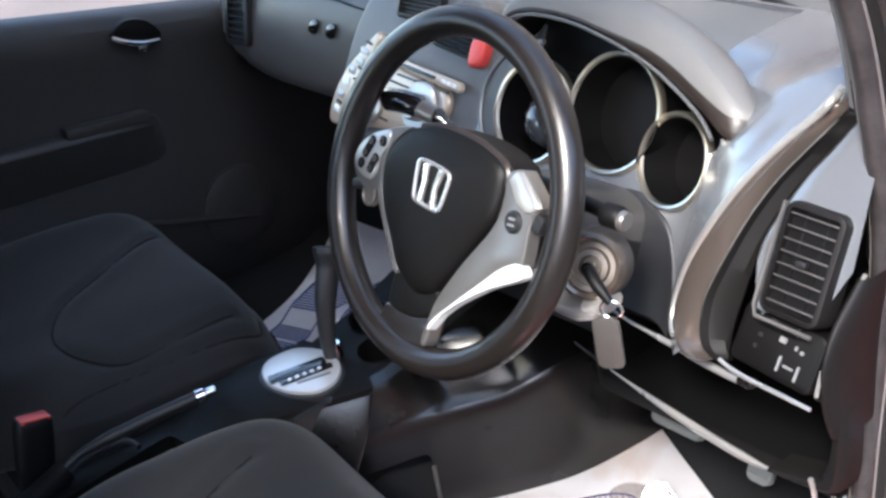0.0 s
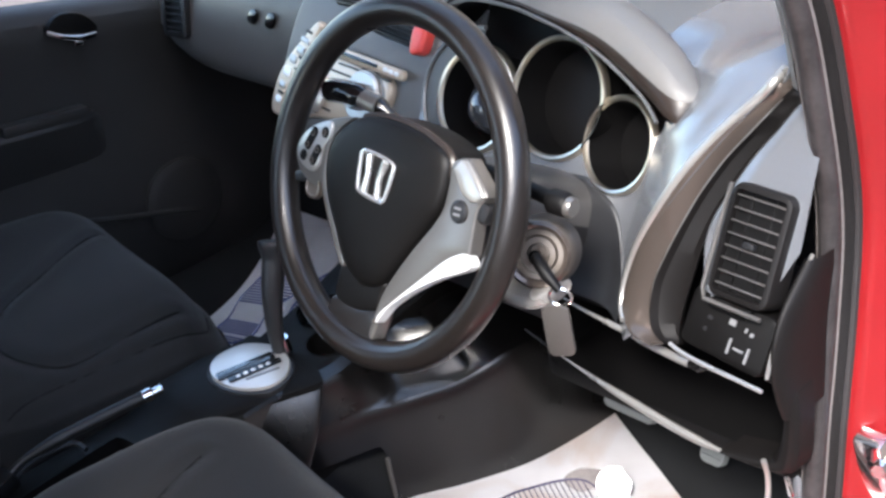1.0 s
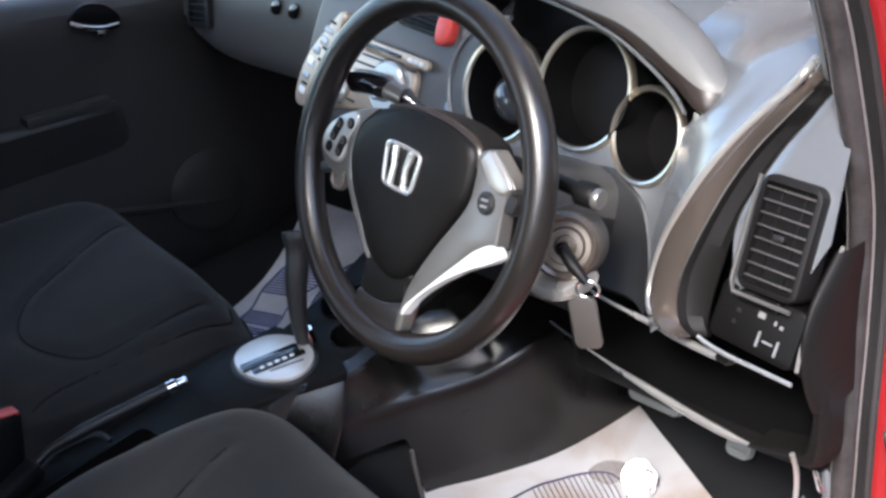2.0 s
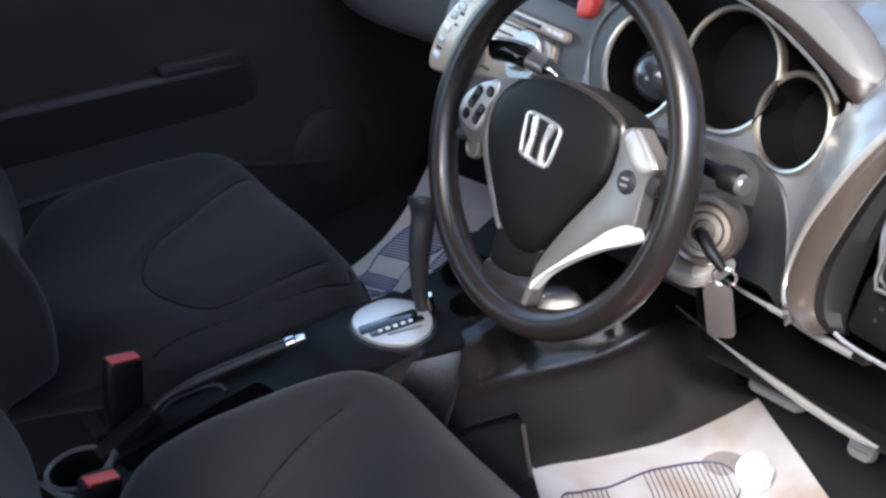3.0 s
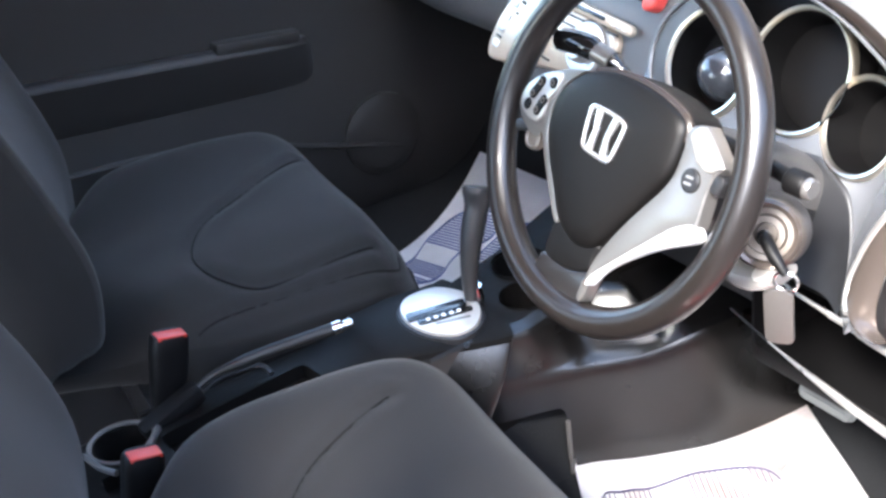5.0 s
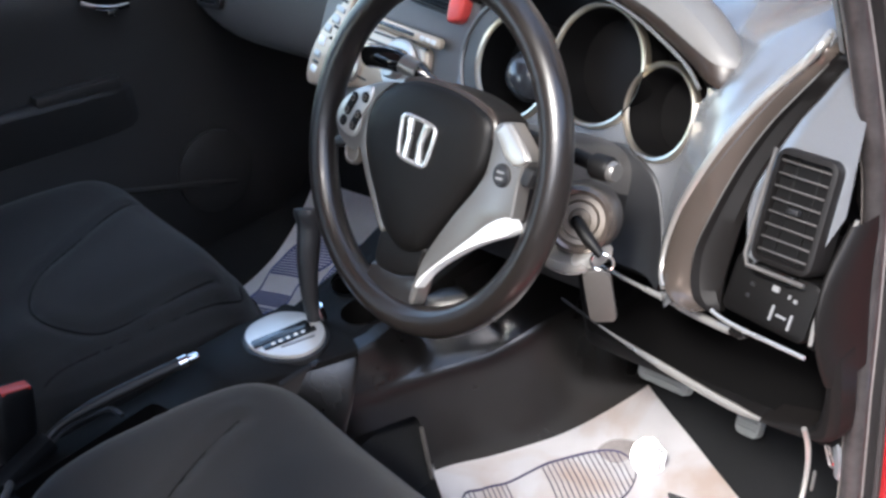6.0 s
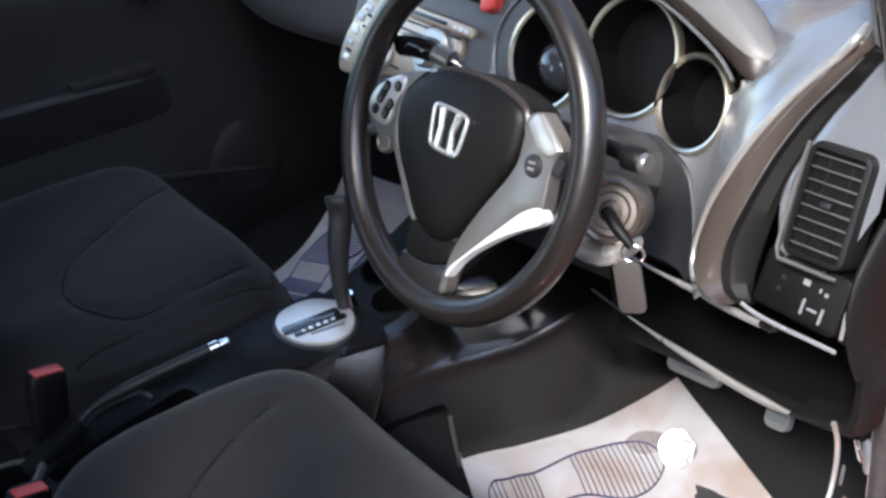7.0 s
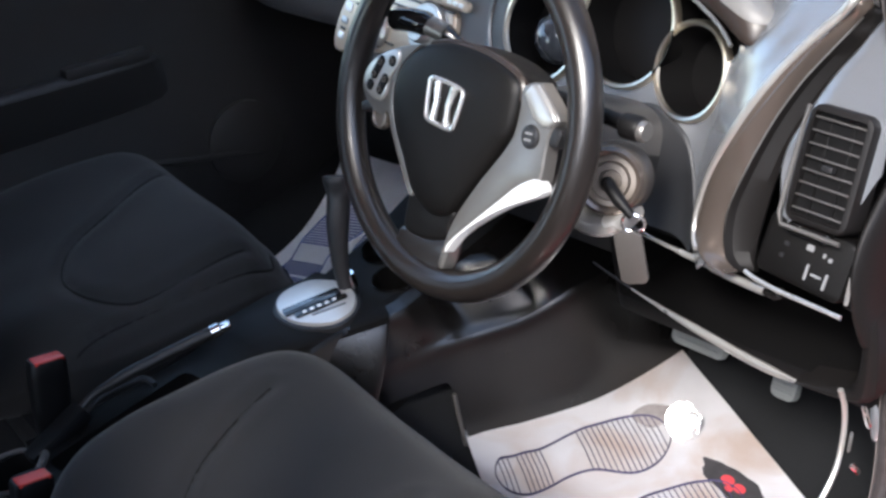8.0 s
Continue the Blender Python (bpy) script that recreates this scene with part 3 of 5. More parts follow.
def make_seat(name, x0, y0, tongue, lean, label, rise=0.0, worn=0.0):
    s = thing(name, (x0, y0 - 0.25, FLOOR), label, "car seat", group="front seats")

    ct, sn = math.cos(radians(TURN_SEAT)), math.sin(radians(TURN_SEAT))

    def at(p):
        u, v = p[0], p[1] + 0.25
        return (x0 + u * ct - v * sn, y0 - 0.25 + u * sn + v * ct, p[2])
    # cushion: rows from the rear to the front, each a closed section
    rings = []
    for y, wide, low in ((-0.54, 0.10, 0.49), (-0.47, 0.12, 0.485), (-0.42, 0.145, 0.485), (-0.385, 0.175, 0.485), (-0.35, 0.215, 0.485), (-0.315, 0.243, 0.485), (-0.28, 0.257, 0.485), (-0.22, 0.262, 0.485), (-0.12, 0.262, 0.485), (-0.06, 0.255, 0.485), (-0.022, 0.238, 0.485), (-0.004, 0.21, 0.488), (0.004, 0.18, 0.495)):
        k = wide / 0.262
        xs = np.array([-1, -0.985, -0.93, -0.82, -0.68, -0.5, -0.25, 0, 0.25, 0.5, 0.68, 0.82, 0.93, 0.985, 1.0]) * 0.262
        inner = k * (1 - 0.10 * sstep(-0.08, 0.0, y)) if worn else k
        top = [(x * (inner if x > 0 else k), y, cushion_top(x, y, rise, worn) - (0.004 if worn and x > 0 else 0.02) * (abs(x) > 0.25)) for x in xs]
        if y > -0.01:
            top = [(a, b, min(c, 0.545 + 0.3 * (0.004 - y))) for a, b, c in top]
        low_r = [(0.262 * inner, y, low + 0.05), (0.25 * inner, y, low), (0.1 * k, y, low - 0.004), (-0.1 * k, y, low - 0.004), (-0.25 * k, y, low), (-0.262 * k, y, low + 0.05)]
        rings.append([at(p) for p in top + low_r])
    c = part("cushion", loft(rings), FABRIC, s, "charcoal woven fabric cushion")
    soften(c, 3)
    # tongue-shaped seam, pressed into the cloth
    bpy.context.view_layer.update()
    skin = BVHTree.FromObject(c, bpy.context.evaluated_depsgraph_get())
    inv = c.matrix_world.inverted()

    def on_top(curve):
        hits = [skin.ray_cast(inv @ Vector(at((x, y, 0.9))), Vector((0, 0, -1)))[0] for x, y in curve]
        return [c.matrix_world @ h for h in hits if h]
    line = on_top([(q[0], q[1]) for q in spline([(*q, 0) for q in tongue], 8)])
    welt = on_top([(q[0], q[1]) for q in spline([(0.17, -0.018, 0), (0.205, -0.035, 0), (0.226, -0.08, 0), (0.232, -0.20, 0), (0.224, -0.32, 0)], 8)])
    groove(c, ((line, 0.0040, 0.0085), (welt, 0.0030, 0.0070)))
    part("seam", tube([q - Vector((0, 0, 0.0034)) for q in line], 0.0016, 6), SEAM, c, "dark stitched seam")
    part("seam", tube([q - Vector((0, 0, 0.0024)) for q in welt], 0.0014, 6), SEAM, c)
    for sgn in (-1, 1):
        line = spline([(sgn * 0.252, -0.42), (sgn * 0.257, -0.22), (sgn * 0.252, -0.08), (sgn * 0.225, -0.02), (sgn * 0.15, 0.004)], 6)
        part("piping", tube([at((x, y, 0.520 - 0.012 * sstep(-0.1, 0.0, y))) for x, y in line], 0.004, 6), SEAM, c)
    # backrest, leaning back
    rings = []
    for z, front, deep, wide in ((0.56, -0.450, 0.12, 0.215), (0.62, -0.438, 0.15, 0.235), (0.70, -0.410, 0.17, 0.25), (0.80, -0.422, 0.17, 0.255), (0.90, -0.454, 0.16, 0.255), (1.00, -0.500, 0.15, 0.245), (1.08, -0.540, 0.14, 0.23), (1.14, -0.570, 0.12, 0.205), (1.17, -0.590, 0.09, 0.17)):
        fr = [(x * wide, front + lean(x, z) - 0.010 - 0.022 * (1 - sstep(0.45, 0.85, abs(x))) - 0.07 * sstep(0.86, 1.0, abs(x)), z) for x in (-1.0, -0.96, -0.88, -0.76, -0.6, -0.35, 0, 0.35, 0.6, 0.76, 0.88, 0.96, 1.0)]
        bk = [(x * wide, front - deep + 0.03 * abs(x) ** 3, z - 0.03) for x in (0.97, 0.7, 0.3, -0.3, -0.7, -0.97)]
        rings.append([at(p) for p in fr + bk])
    b = part("backrest", loft(rings), FABRIC, s, "charcoal woven fabric backrest with side bolsters")
    soften(b, 2)
    # base with rails
    part("side_cover", loft([[at((sx, y, z)) for sx, z in ((-0.225, 0.40), (-0.240, 0.50), (0.240, 0.50), (0.225, 0.40))] for y in (-0.40, -0.05)]), DARK, s, "dark plastic seat base cover")
    for sgn in (-1, 1):
        part("rail", box((0.04, 0.46, 0.045), Matrix.Translation(at((sgn * 0.19, -0.24, FLOOR + 0.02))), 0.005), BLACK, s)
    return s


make_seat("car_seat", 0.335, -0.105, [(-0.134, -0.116), (-0.110, -0.180), (-0.076, -0.240), (-0.025, -0.280), (0.05, -0.285), (0.105, -0.24), (0.130, -0.17), (0.135, -0.11)],
          lambda x, z: 0.014 * sstep(0.1, -0.8, x) * math.exp(-((z - 0.80) / 0.10) ** 2) - 0.030 * sstep(0.0, 0.9, x) - 0.022 * sstep(0.66, 0.85, z) + 0.020 * (1 - sstep(0.62, 0.76, z)), "charcoal grey cloth bucket seat beside the open door")
make_seat("car_seat", -0.350, 0.048, [(0.190, -0.060), (0.201, -0.098), (0.213, -0.186), (0.207, -0.238), (0.163, -0.275), (0.098, -0.278), (0.035, -0.240), (-0.008, -0.162), (-0.050, -0.095), (-0.082, -0.052)],
          lambda x, z: 0.024 - 0.032 * x + 0.034 * (1 - sstep(0.60, 0.80, z)), "charcoal grey cloth passenger seat with a stitched tongue seam", 0.008, 0.074)

# ---- centre console ----
console = thing("centre_console", (0.0, -0.1, FLOOR), "dark plastic centre console with selector plate and cup holders", "centre console")
CZ = 0.578
body_rings = []
for y, w, z, low in ((-0.62, 0.085, 0.550, 0.42), (-0.40, 0.085, 0.552, 0.42), (-0.20, 0.085, 0.550, 0.42), (-0.17, 0.085, 0.551, 0.42), (-0.135, 0.082, 0.568, 0.42), (-0.12, 0.084, CZ, 0.42), (-0.06, 0.106, CZ, 0.42), (0.0, 0.130, CZ, 0.42), (0.010, 0.131, CZ, 0.42), (0.016, 0.116, CZ - 0.002, 0.42), (0.10, 0.112, 0.580, 0.42), (0.22, 0.11, 0.60, 0.42), (0.34, 0.12, 0.64, 0.42)):
    slant = 0.62 * sstep(-0.12, 0.0, y) * (1 - sstep(0.1, 0.2, y))
    half = [(w + 0.012, low), (w + 0.006, z - 0.06), (w + 0.003, z - 0.03), (w - 0.003, z - 0.006), (w - 0.014, z)]
    far = float(np.interp(y, (-0.17, -0.12, -0.055, 0.0, 0.066, 0.115, 0.20, 0.34), (-0.015, -0.028, -0.052, -0.085, -0.080, -0.055, -0.035, -0.02)))
    body_rings.append([(-a - far, y, b) for a, b in half] + [(0, y, z + 0.001)] + [(a, y - slant * (CZ - b), b) for a, b in half[::-1]])
cbody = part("console_body", loft(body_rings), CONSOLE, console, "charcoal plastic tunnel cover")
for well in (box((0.060, 0.20, 0.08), pose(0.012, -0.300, 0.560, 0, 0, 6), 0.012), lathe([(0, 0.05), (0.033, 0.05), (0.030, -0.07), (0, -0.07)], pose(0.074, 0.062, 0.575), 32),
             lathe([(0, 0.05), (0.038, 0.05), (0.034, -0.07), (0, -0.07)], pose(0.012, 0.100, 0.583), 32), lathe([(0, 0.05), (0.038, 0.05), (0.033, -0.05), (0, -0.05)], pose(-0.026, -0.440, 0.555), 32),
             box((0.040, 0.060, 0.06), pose(0.040, -0.455, 0.560), 0.010)):
    cut(cbody, [well])
cbody.data.shade_smooth()
cbody.data.set_sharp_from_angle(angle=radians(35))
side_rings = []
for y, w in ((-0.116, 0.085), (-0.09, 0.094), (-0.06, 0.106), (-0.03, 0.119), (-0.004, 0.130), (0.003, 0.1325), (0.0065, 0.1325), (0.0085, 0.1300), (0.0090, 0.1240)):
    slant = 0.62 * sstep(-0.12, 0.0, y)
    side_rings.append([(w + d + 0.003, y - slant * (CZ - b) - 0.001, b) for d, b in ((-0.001, CZ - 0.010), (0.004, CZ - 0.022), (0.010, CZ - 0.045), (0.013, CZ - 0.075), (0.013, CZ - 0.11))])
soften(part("console_side", loft(side_rings, closed=False), KNEE, console, "semi-gloss console side panel"), 1)
# selector plate: rounded silver disc with a dark slot and marks
pm = pose(0.040, -0.037, CZ + 0.006, 0, 0, 0)
plate_out = spline([(-0.041, -0.037), (-0.058, -0.014), (-0.052, 0.022), (-0.020, 0.042), (0.012, 0.043), (0.040, 0.031), (0.058, 0.009), (0.056, -0.019), (0.029, -0.040), (-0.009, -0.047)], 6, True)
part("selector_bezel", slab([(p[0] * 1.10, p[1] * 1.10) for p in plate_out], 0.012, pm @ pose(0, 0, -0.002), 0.004), DARK, console)
plate = part("selector_plate", slab(plate_out, 0.008, pm @ pose(0, 0, 0.003), 0.003), PLATE, console, "brushed silver gear selector plate")
part("selector_slot", slab(rounded(0.018, 0.076, 0.004), 0.003, pm @ pose(-0.001, -0.008, 0.0052, 0, 0, -14), 0.0005), GLOSS, plate, "black gear slot")
part("marker_strip", slab(rounded(0.011, 0.070, 0.003), 0.003, pm @ pose(0.0165, -0.006, 0.0052, 0, 0, -14), 0.0005), GLOSS, plate, "black strip with gear marks")
for k in range(5):
    part("gear_mark", slab(rounded(0.005, 0.005, 0.001), 0.002, pm @ pose(0.0165, -0.006, 0.006, 0, 0, -14) @ pose(0, -0.022 + 0.010 * k, 0), 0), MARK, plate)
part("plate_groove", slab(rounded(0.004, 0.044, 0.0018), 0.002, pm @ pose(0.031, -0.004, 0.0040, 0, 0, -20), 0), SPOKE, plate, "shallow groove in the plate")
# gear lever
lev = spline([(0.046, 0.004, 0.580), (0.042, 0.006, 0.612), (0.037, 0.017, 0.655), (0.032, 0.032, 0.690), (0.028, 0.042, 0.711), (0.026, 0.046, 0.720)], 5)
n = len(lev)
gl = part("gear_lever", tube(lev, [0.0100 + 0.0050 * sstep(0.10, 0.55, i / n) + 0.0060 * sstep(0.60, 0.82, i / n) - 0.010 * sstep(0.92, 1.0, i / n) for i in range(n)], 16), LEVER, console, "dark grey leather gear lever with a rounded knob")
part("lever_collar", lathe([(0.0, 0.018), (0.009, 0.018), (0.012, 0.0), (0.0, 0.0)], pose(0.044, 0.010, 0.584), 16), CHROME, gl, "chrome collar")
# cup holder wells
for x, y, z, k in ((0.074, 0.062, 0.51, 0.80), (0.012, 0.100, 0.515, 0.93)):
    part("cup_well", lathe([(0.0405 * k, 0.070), (0.0405 * k, 0.062), (0.038 * k, 0.01), (0.034 * k, 0.0), (0, 0.0)], pose(x, y, z), 28), GLOSS, console, "black cup holder well")
part("tray_well", box((0.058, 0.195, 0.012), pose(0.012, -0.300, 0.526, 0, 0, 6), 0.002), BLACK, console)
rim = [(-0.026 + 0.0385 * math.cos(a), -0.440 + 0.0385 * math.sin(a), 0.5535) for a in (k * math.tau / 32 for k in range(32))]
part("rear_cup_rim", tube(rim, 0.0032, 6, True), DASH_SOFT, console, "grey rim of the rear cup holder")
part("rear_cup_well", lathe([(0.038, 0.045), (0.034, 0.004), (0.030, 0.0), (0, 0.0)], pose(-0.026, -0.440, 0.506), 28), GLOSS, console, "black rear cup holder well")
part("cup_divider", tube(spline([(-0.018, -0.398, 0.556), (0.004, -0.412, 0.561), (0.018, -0.428, 0.560), (0.022, -0.450, 0.556)], 6), 0.0058, 10, flat=0.7), DASH_SOFT, console, "grey divider beside the cup holder")
part("belt_cable", tube(spline([(-0.030, -0.485, 0.556), (0.018, -0.480, 0.566), (0.050, -0.470, 0.572)], 6), 0.0035, 8), DASH_SOFT, console, "thin grey cable beside the buckle")
# hand brake lying between the seats
hb = thing("hand_brake", (-0.04, -0.37, 0.55), "black hand brake lever with a chrome push button, lowered", "hand brake")
path = spline([(-0.041, -0.352, 0.562), (-0.042, -0.318, 0.577), (-0.033, -0.287, 0.585), (-0.026, -0.259, 0.589), (-0.012, -0.204, 0.594), (-0.001, -0.163, 0.597)], 6)
n = len(path)
part("grip", tube(path, [0.0050 + 0.0030 * sstep(0.2, 0.5, i / n) for i in range(n)], 14), GRIP, hb, "black plastic grip")
d = (Vector(path[-1]) - Vector(path[-3])).normalized()
bmx = Matrix.Translation(path[-1]) @ d.to_track_quat("Z", "Y").to_matrix().to_4x4()
part("push_button", lathe([(0.0085, -0.004), (0.0085, 0.007), (0.006, 0.009), (0.006, 0.018), (0.005, 0.021), (0.0, 0.022)], bmx, 20), CHROME, hb, "chrome push button")
part("brake_boot", box((0.030, 0.085, 0.022), pose(-0.040, -0.372, 0.556, 16, 0, 4), 0.008), BLACK, hb)
part("tray_trim", tube(spline([(-0.030, -0.372, 0.556), (-0.038, -0.340, 0.562), (-0.047, -0.312, 0.567), (-0.046, -0.283, 0.568), (-0.038, -0.254, 0.566), (-0.018, -0.249, 0.562)], 6), 0.0038, 8), DARK, console, "raised rim of the tray beside the hand brake")


def make_buckle(x, y, z, lean, label):
    b = thing("seat_belt_buckle", (x, y, z - 0.11), label, "seat belt buckle", group="seat belt buckles")
    m = pose(x, y, z, -lean, 0, 0) @ Matrix.Scale(0.78, 4)
    # body: a tapered block, widest at its upper end
    rings = []
    for zz, w, dpt in ((-0.125, 0.018, 0.014), (-0.115, 0.026, 0.019), (-0.06, 0.029, 0.021), (-0.02, 0.029, 0.021), (0.0, 0.0285, 0.0205), (0.006, 0.026, 0.018)):
        rings.append([m @ Vector((dpt * math.cos(a) * (abs(math.cos(a)) ** -0.45 if abs(math.cos(a)) > 0.02 else 1), w * math.sin(a) * (abs(math.sin(a)) ** -0.45 if abs(math.sin(a)) > 0.02 else 1), zz)) for a in (k * math.tau / 28 for k in range(28))])
    part("buckle_body", loft(rings), BLACK, b, "black plastic buckle body")
    part("release_button", box((0.026, 0.046, 0.009), m @ pose(0.004, 0, 0.004), 0.003), RED_BUTTON, b, "red release button")
    part("stalk", tube([m @ Vector((0, 0, -0.07)), m @ Vector((0, -0.008, -0.12)), m @ Vector((0, -0.02, -0.22))], 0.010, 10), BLACK, b)
    return b


make_buckle(-0.080, -0.342, 0.628, 14, "black seat belt buckle with red button beside the passenger seat")
make_buckle(0.080, -0.444, 0.600, 14, "black seat belt buckle with red button beside the driver's seat")

# ---- dashboard ----
dash = thing("dashboard", (0.0, 0.5, 0.55), "two-tone grey plastic dashboard with three round gauges and silver centre stack", "dashboard")


def face_y(x, z):
    """The driver's side face of the dashboard."""
    return 0.25 - 0.055 * sstep(0.455, 0.565, x) + 0.5 * (z - 0.88)


# upper pad over the whole width, and the passenger's face with the glove box
prof = [(0.82, 0.918), (0.70, 0.940), (0.52, 0.952), (0.40, 0.950), (0.355, 0.940), (0.327, 0.920), (0.310, 0.885), (0.298, 0.84), (0.288, 0.80), (0.288, 0.775), (0.300, 0.757), (0.36, 0.745), (0.52, 0.72)]
rings = []
for x in (-0.70, -0.66, -0.60, -0.50, -0.40, -0.30, -0.20, -0.165):
    rings.append([(x, y + 0.05 * sstep(-0.56, -0.70, x) * (z < 0.96), z + 0.03 * sstep(-0.50, -0.66, x) * (z < 0.80)) for y, z in prof])
soften(part("glove_box_panel", loft(rings, closed=False), DASH_SOFT, dash, "grey rounded passenger side panel"), 1)
top = [(0.82, 0.912), (0.70, 0.929), (0.56, 0.939), (0.46, 0.9405), (0.41, 0.9395), (0.37, 0.930)]
rings = [[(x, y, z) for y, z in top] for x in (-0.17, -0.05, 0.08, 0.20, 0.35, 0.50, 0.60, 0.70)]
soften(part("dash_top", loft(rings, closed=False), DASH_TOP, dash, "textured grey dashboard top"), 1)
part("defroster_slot", box((0.150, 0.012, 0.004), pose(0.395, 0.494, 0.9405, 0, 0, -17), 0.0015), BLACK, dash, "black defroster slot")
part("panel_seam", tube([(-0.42, 0.3265, 0.9195), (-0.2805, 0.3236, 0.9140), (-0.1912, 0.3207, 0.9075), (-0.150, 0.3192, 0.9045)], 0.0016, 6), BLACK, dash, "thin dark seam of the upper glove box lid")
# dark strip vent slots in the passenger panel
for y in (-0.330, -0.284):
    part("panel_slot", slab(spline([(-0.012, -0.014), (-0.013, 0.004), (0.0, 0.017), (0.012, 0.012), (0.010, -0.012)], 4, True), 0.006, basis((y, 0.304, 0.872), (1, 0, 0), (0, 0.3, 1)) @ pose(0, 0, 0.003, 0, 0, -18) @ Matrix.Scale(0.74, 4), 0.002), GLOSS, dash, "black slot cover")


def make_vent(name, m, w, h, slats, parent, bars_mat=DARK, tilt=25, rim=0.010, fins=(), frame_mat=DARK):
    """A framed air vent with slats across its width; local z faces the cabin."""
    v = part(name, slab(rounded(w, h, min(w, h) * 0.18), 0.030, m @ pose(0, 0, 0.004), 0.004), frame_mat, parent, "dark framed air vent")
    cut(v, [box((w - 2 * rim, h - 2 * rim, 0.06), m @ pose(0, 0, 0.012), 0.004)])
    part("vent_back", box((w - rim, h - rim, 0.004), m @ pose(0, 0, -0.0065), 0), BLACK, v)
    for k in range(slats):
        yy = (k + 0.5) / slats - 0.5
        part("slat", box((w - 2 * rim + 0.002, 0.0085 if tilt < 70 else 0.0050, 0.0020), m @ pose(0, yy * (h - 2 * rim), -0.001, tilt), 0.0008, 1), bars_mat, v)
    for x in fins:
        part("vent_fin", box((0.0016, h - 2 * rim, 0.003), m @ pose(x, 0, -0.0045), 0.0004, 1), BLACK, v)
    return v


# passenger's end vent
vm = basis((-0.548, 0.296, 0.860), (1, 0.12, 0.0), (0.35, 0.28, 1))
make_vent("passenger_vent", vm, 0.062, 0.095, 7, dash, DARK, 60)
# centre stack: silver audio and heater panel with rounded left flank
cm = basis((-0.02, 0.247, 0.868), (1, 0, 0), (0, 0.5, 1))
stack_out = spline([(-0.150, -0.075), (-0.152, 0.0), (-0.135, 0.07), (-0.10, 0.112), (-0.02, 0.120), (0.10, 0.112), (0.150, 0.08), (0.160, 0.0), (0.150, -0.08), (0.0, -0.10), (-0.10, -0.10)], 5, True)
part("centre_panel", slab(stack_out, 0.10, cm, 0.012, 4), DASH_MID, dash, "grey centre stack housing")
silver_out = spline([(-0.150, -0.080), (-0.147, -0.045), (-0.130, -0.010), (-0.098, 0.026), (-0.078, 0.046), (-0.066, 0.040), (-0.072, 0.020), (-0.040, 0.007), (0.0, 0.006), (0.050, 0.001), (0.086, -0.005), (0.0945, -0.020), (0.091, -0.038), (0.078, -0.054), (0.03, -0.070), (-0.05, -0.078), (-0.13, -0.090)], 5, True)
radio = part("audio_panel", slab(silver_out, 0.03, cm @ pose(0, 0, 0.010), 0.005, 3), BEIGE, dash, "warm silver audio and heater panel")
part("heater_dial", lathe([(0.034, 0.0), (0.034, 0.006), (0.031, 0.009), (0.018, 0.009), (0.017, 0.020), (0.014, 0.023), (0, 0.023)], cm @ pose(0.048, -0.034, 0.010), 36), SILVER, radio, "round silver heater dial")
part("dial_ring", lathe([(0.0345, 0.0), (0.0365, 0.003), (0.0385, 0.0)], cm @ pose(0.048, -0.034, 0.0100), 36), SPOKE, radio, "grey ring round the dial")
part("heater_dial", lathe([(0.030, 0.0), (0.030, 0.006), (0.026, 0.009), (0.018, 0.010), (0.017, 0.018), (0.0, 0.020)], cm @ pose(-0.060, -0.045, 0.010), 32), SILVER, radio, "round silver heater dial")
disc = part("disc_bezel", slab(rounded(0.138, 0.0135, 0.0066), 0.006, cm @ pose(0.049, 0.0085, 0.0135, 0, 0, -4.5), 0.002), BEIGE, dash, "slim warm silver bezel")
part("display_slot", slab(rounded(0.080, 0.0050, 0.002), 0.004, cm @ pose(0.026, 0.0108, 0.0150, 0, 0, -4.5), 0.001), GLOSS, disc, "dark disc slot")
for k in range(3):
    part("key", slab(rounded(0.009, 0.006, 0.002), 0.004, cm @ pose(0.082 + 0.011 * k, 0.0060 - 0.001 * k, 0.0150, 0, 0, -4.5), 0.001), MARK, disc, "small white key")
for x, y, w, turn in ((0.038, -0.0035, 0.108, -3.5), (-0.005, -0.0125, 0.060, -4), (-0.034, -0.062, 0.034, -6)):
    part("panel_line", slab(rounded(w, 0.0028, 0.001), 0.003, cm @ pose(x, y, 0.0113, 0, 0, turn), 0), TRIM_BROWN, radio)
# keys along the rounded flank
for x, y, w, h, mat in ((-0.094, 0.018, 0.020, 0.008, SILVER), (-0.101, 0.004, 0.018, 0.012, SILVER), (-0.098, -0.006, 0.010, 0.004, DARK), (-0.115, -0.010, 0.016, 0.012, SILVER), (-0.124, -0.028, 0.016, 0.014, BRIGHT), (-0.130, -0.047, 0.015, 0.010, SILVER), (-0.131, -0.058, 0.012, 0.004, DARK), (-0.134, -0.068, 0.014, 0.010, BRIGHT), (-0.088, 0.030, 0.014, 0.004, DARK), (-0.106, -0.022, 0.006, 0.004, DARK)):
    part("radio_button", slab(rounded(w, h, min(w, h) * 0.3), 0.006, cm @ pose(x, y, 0.0115, 0, 0, -12), 0.0015), mat, radio)
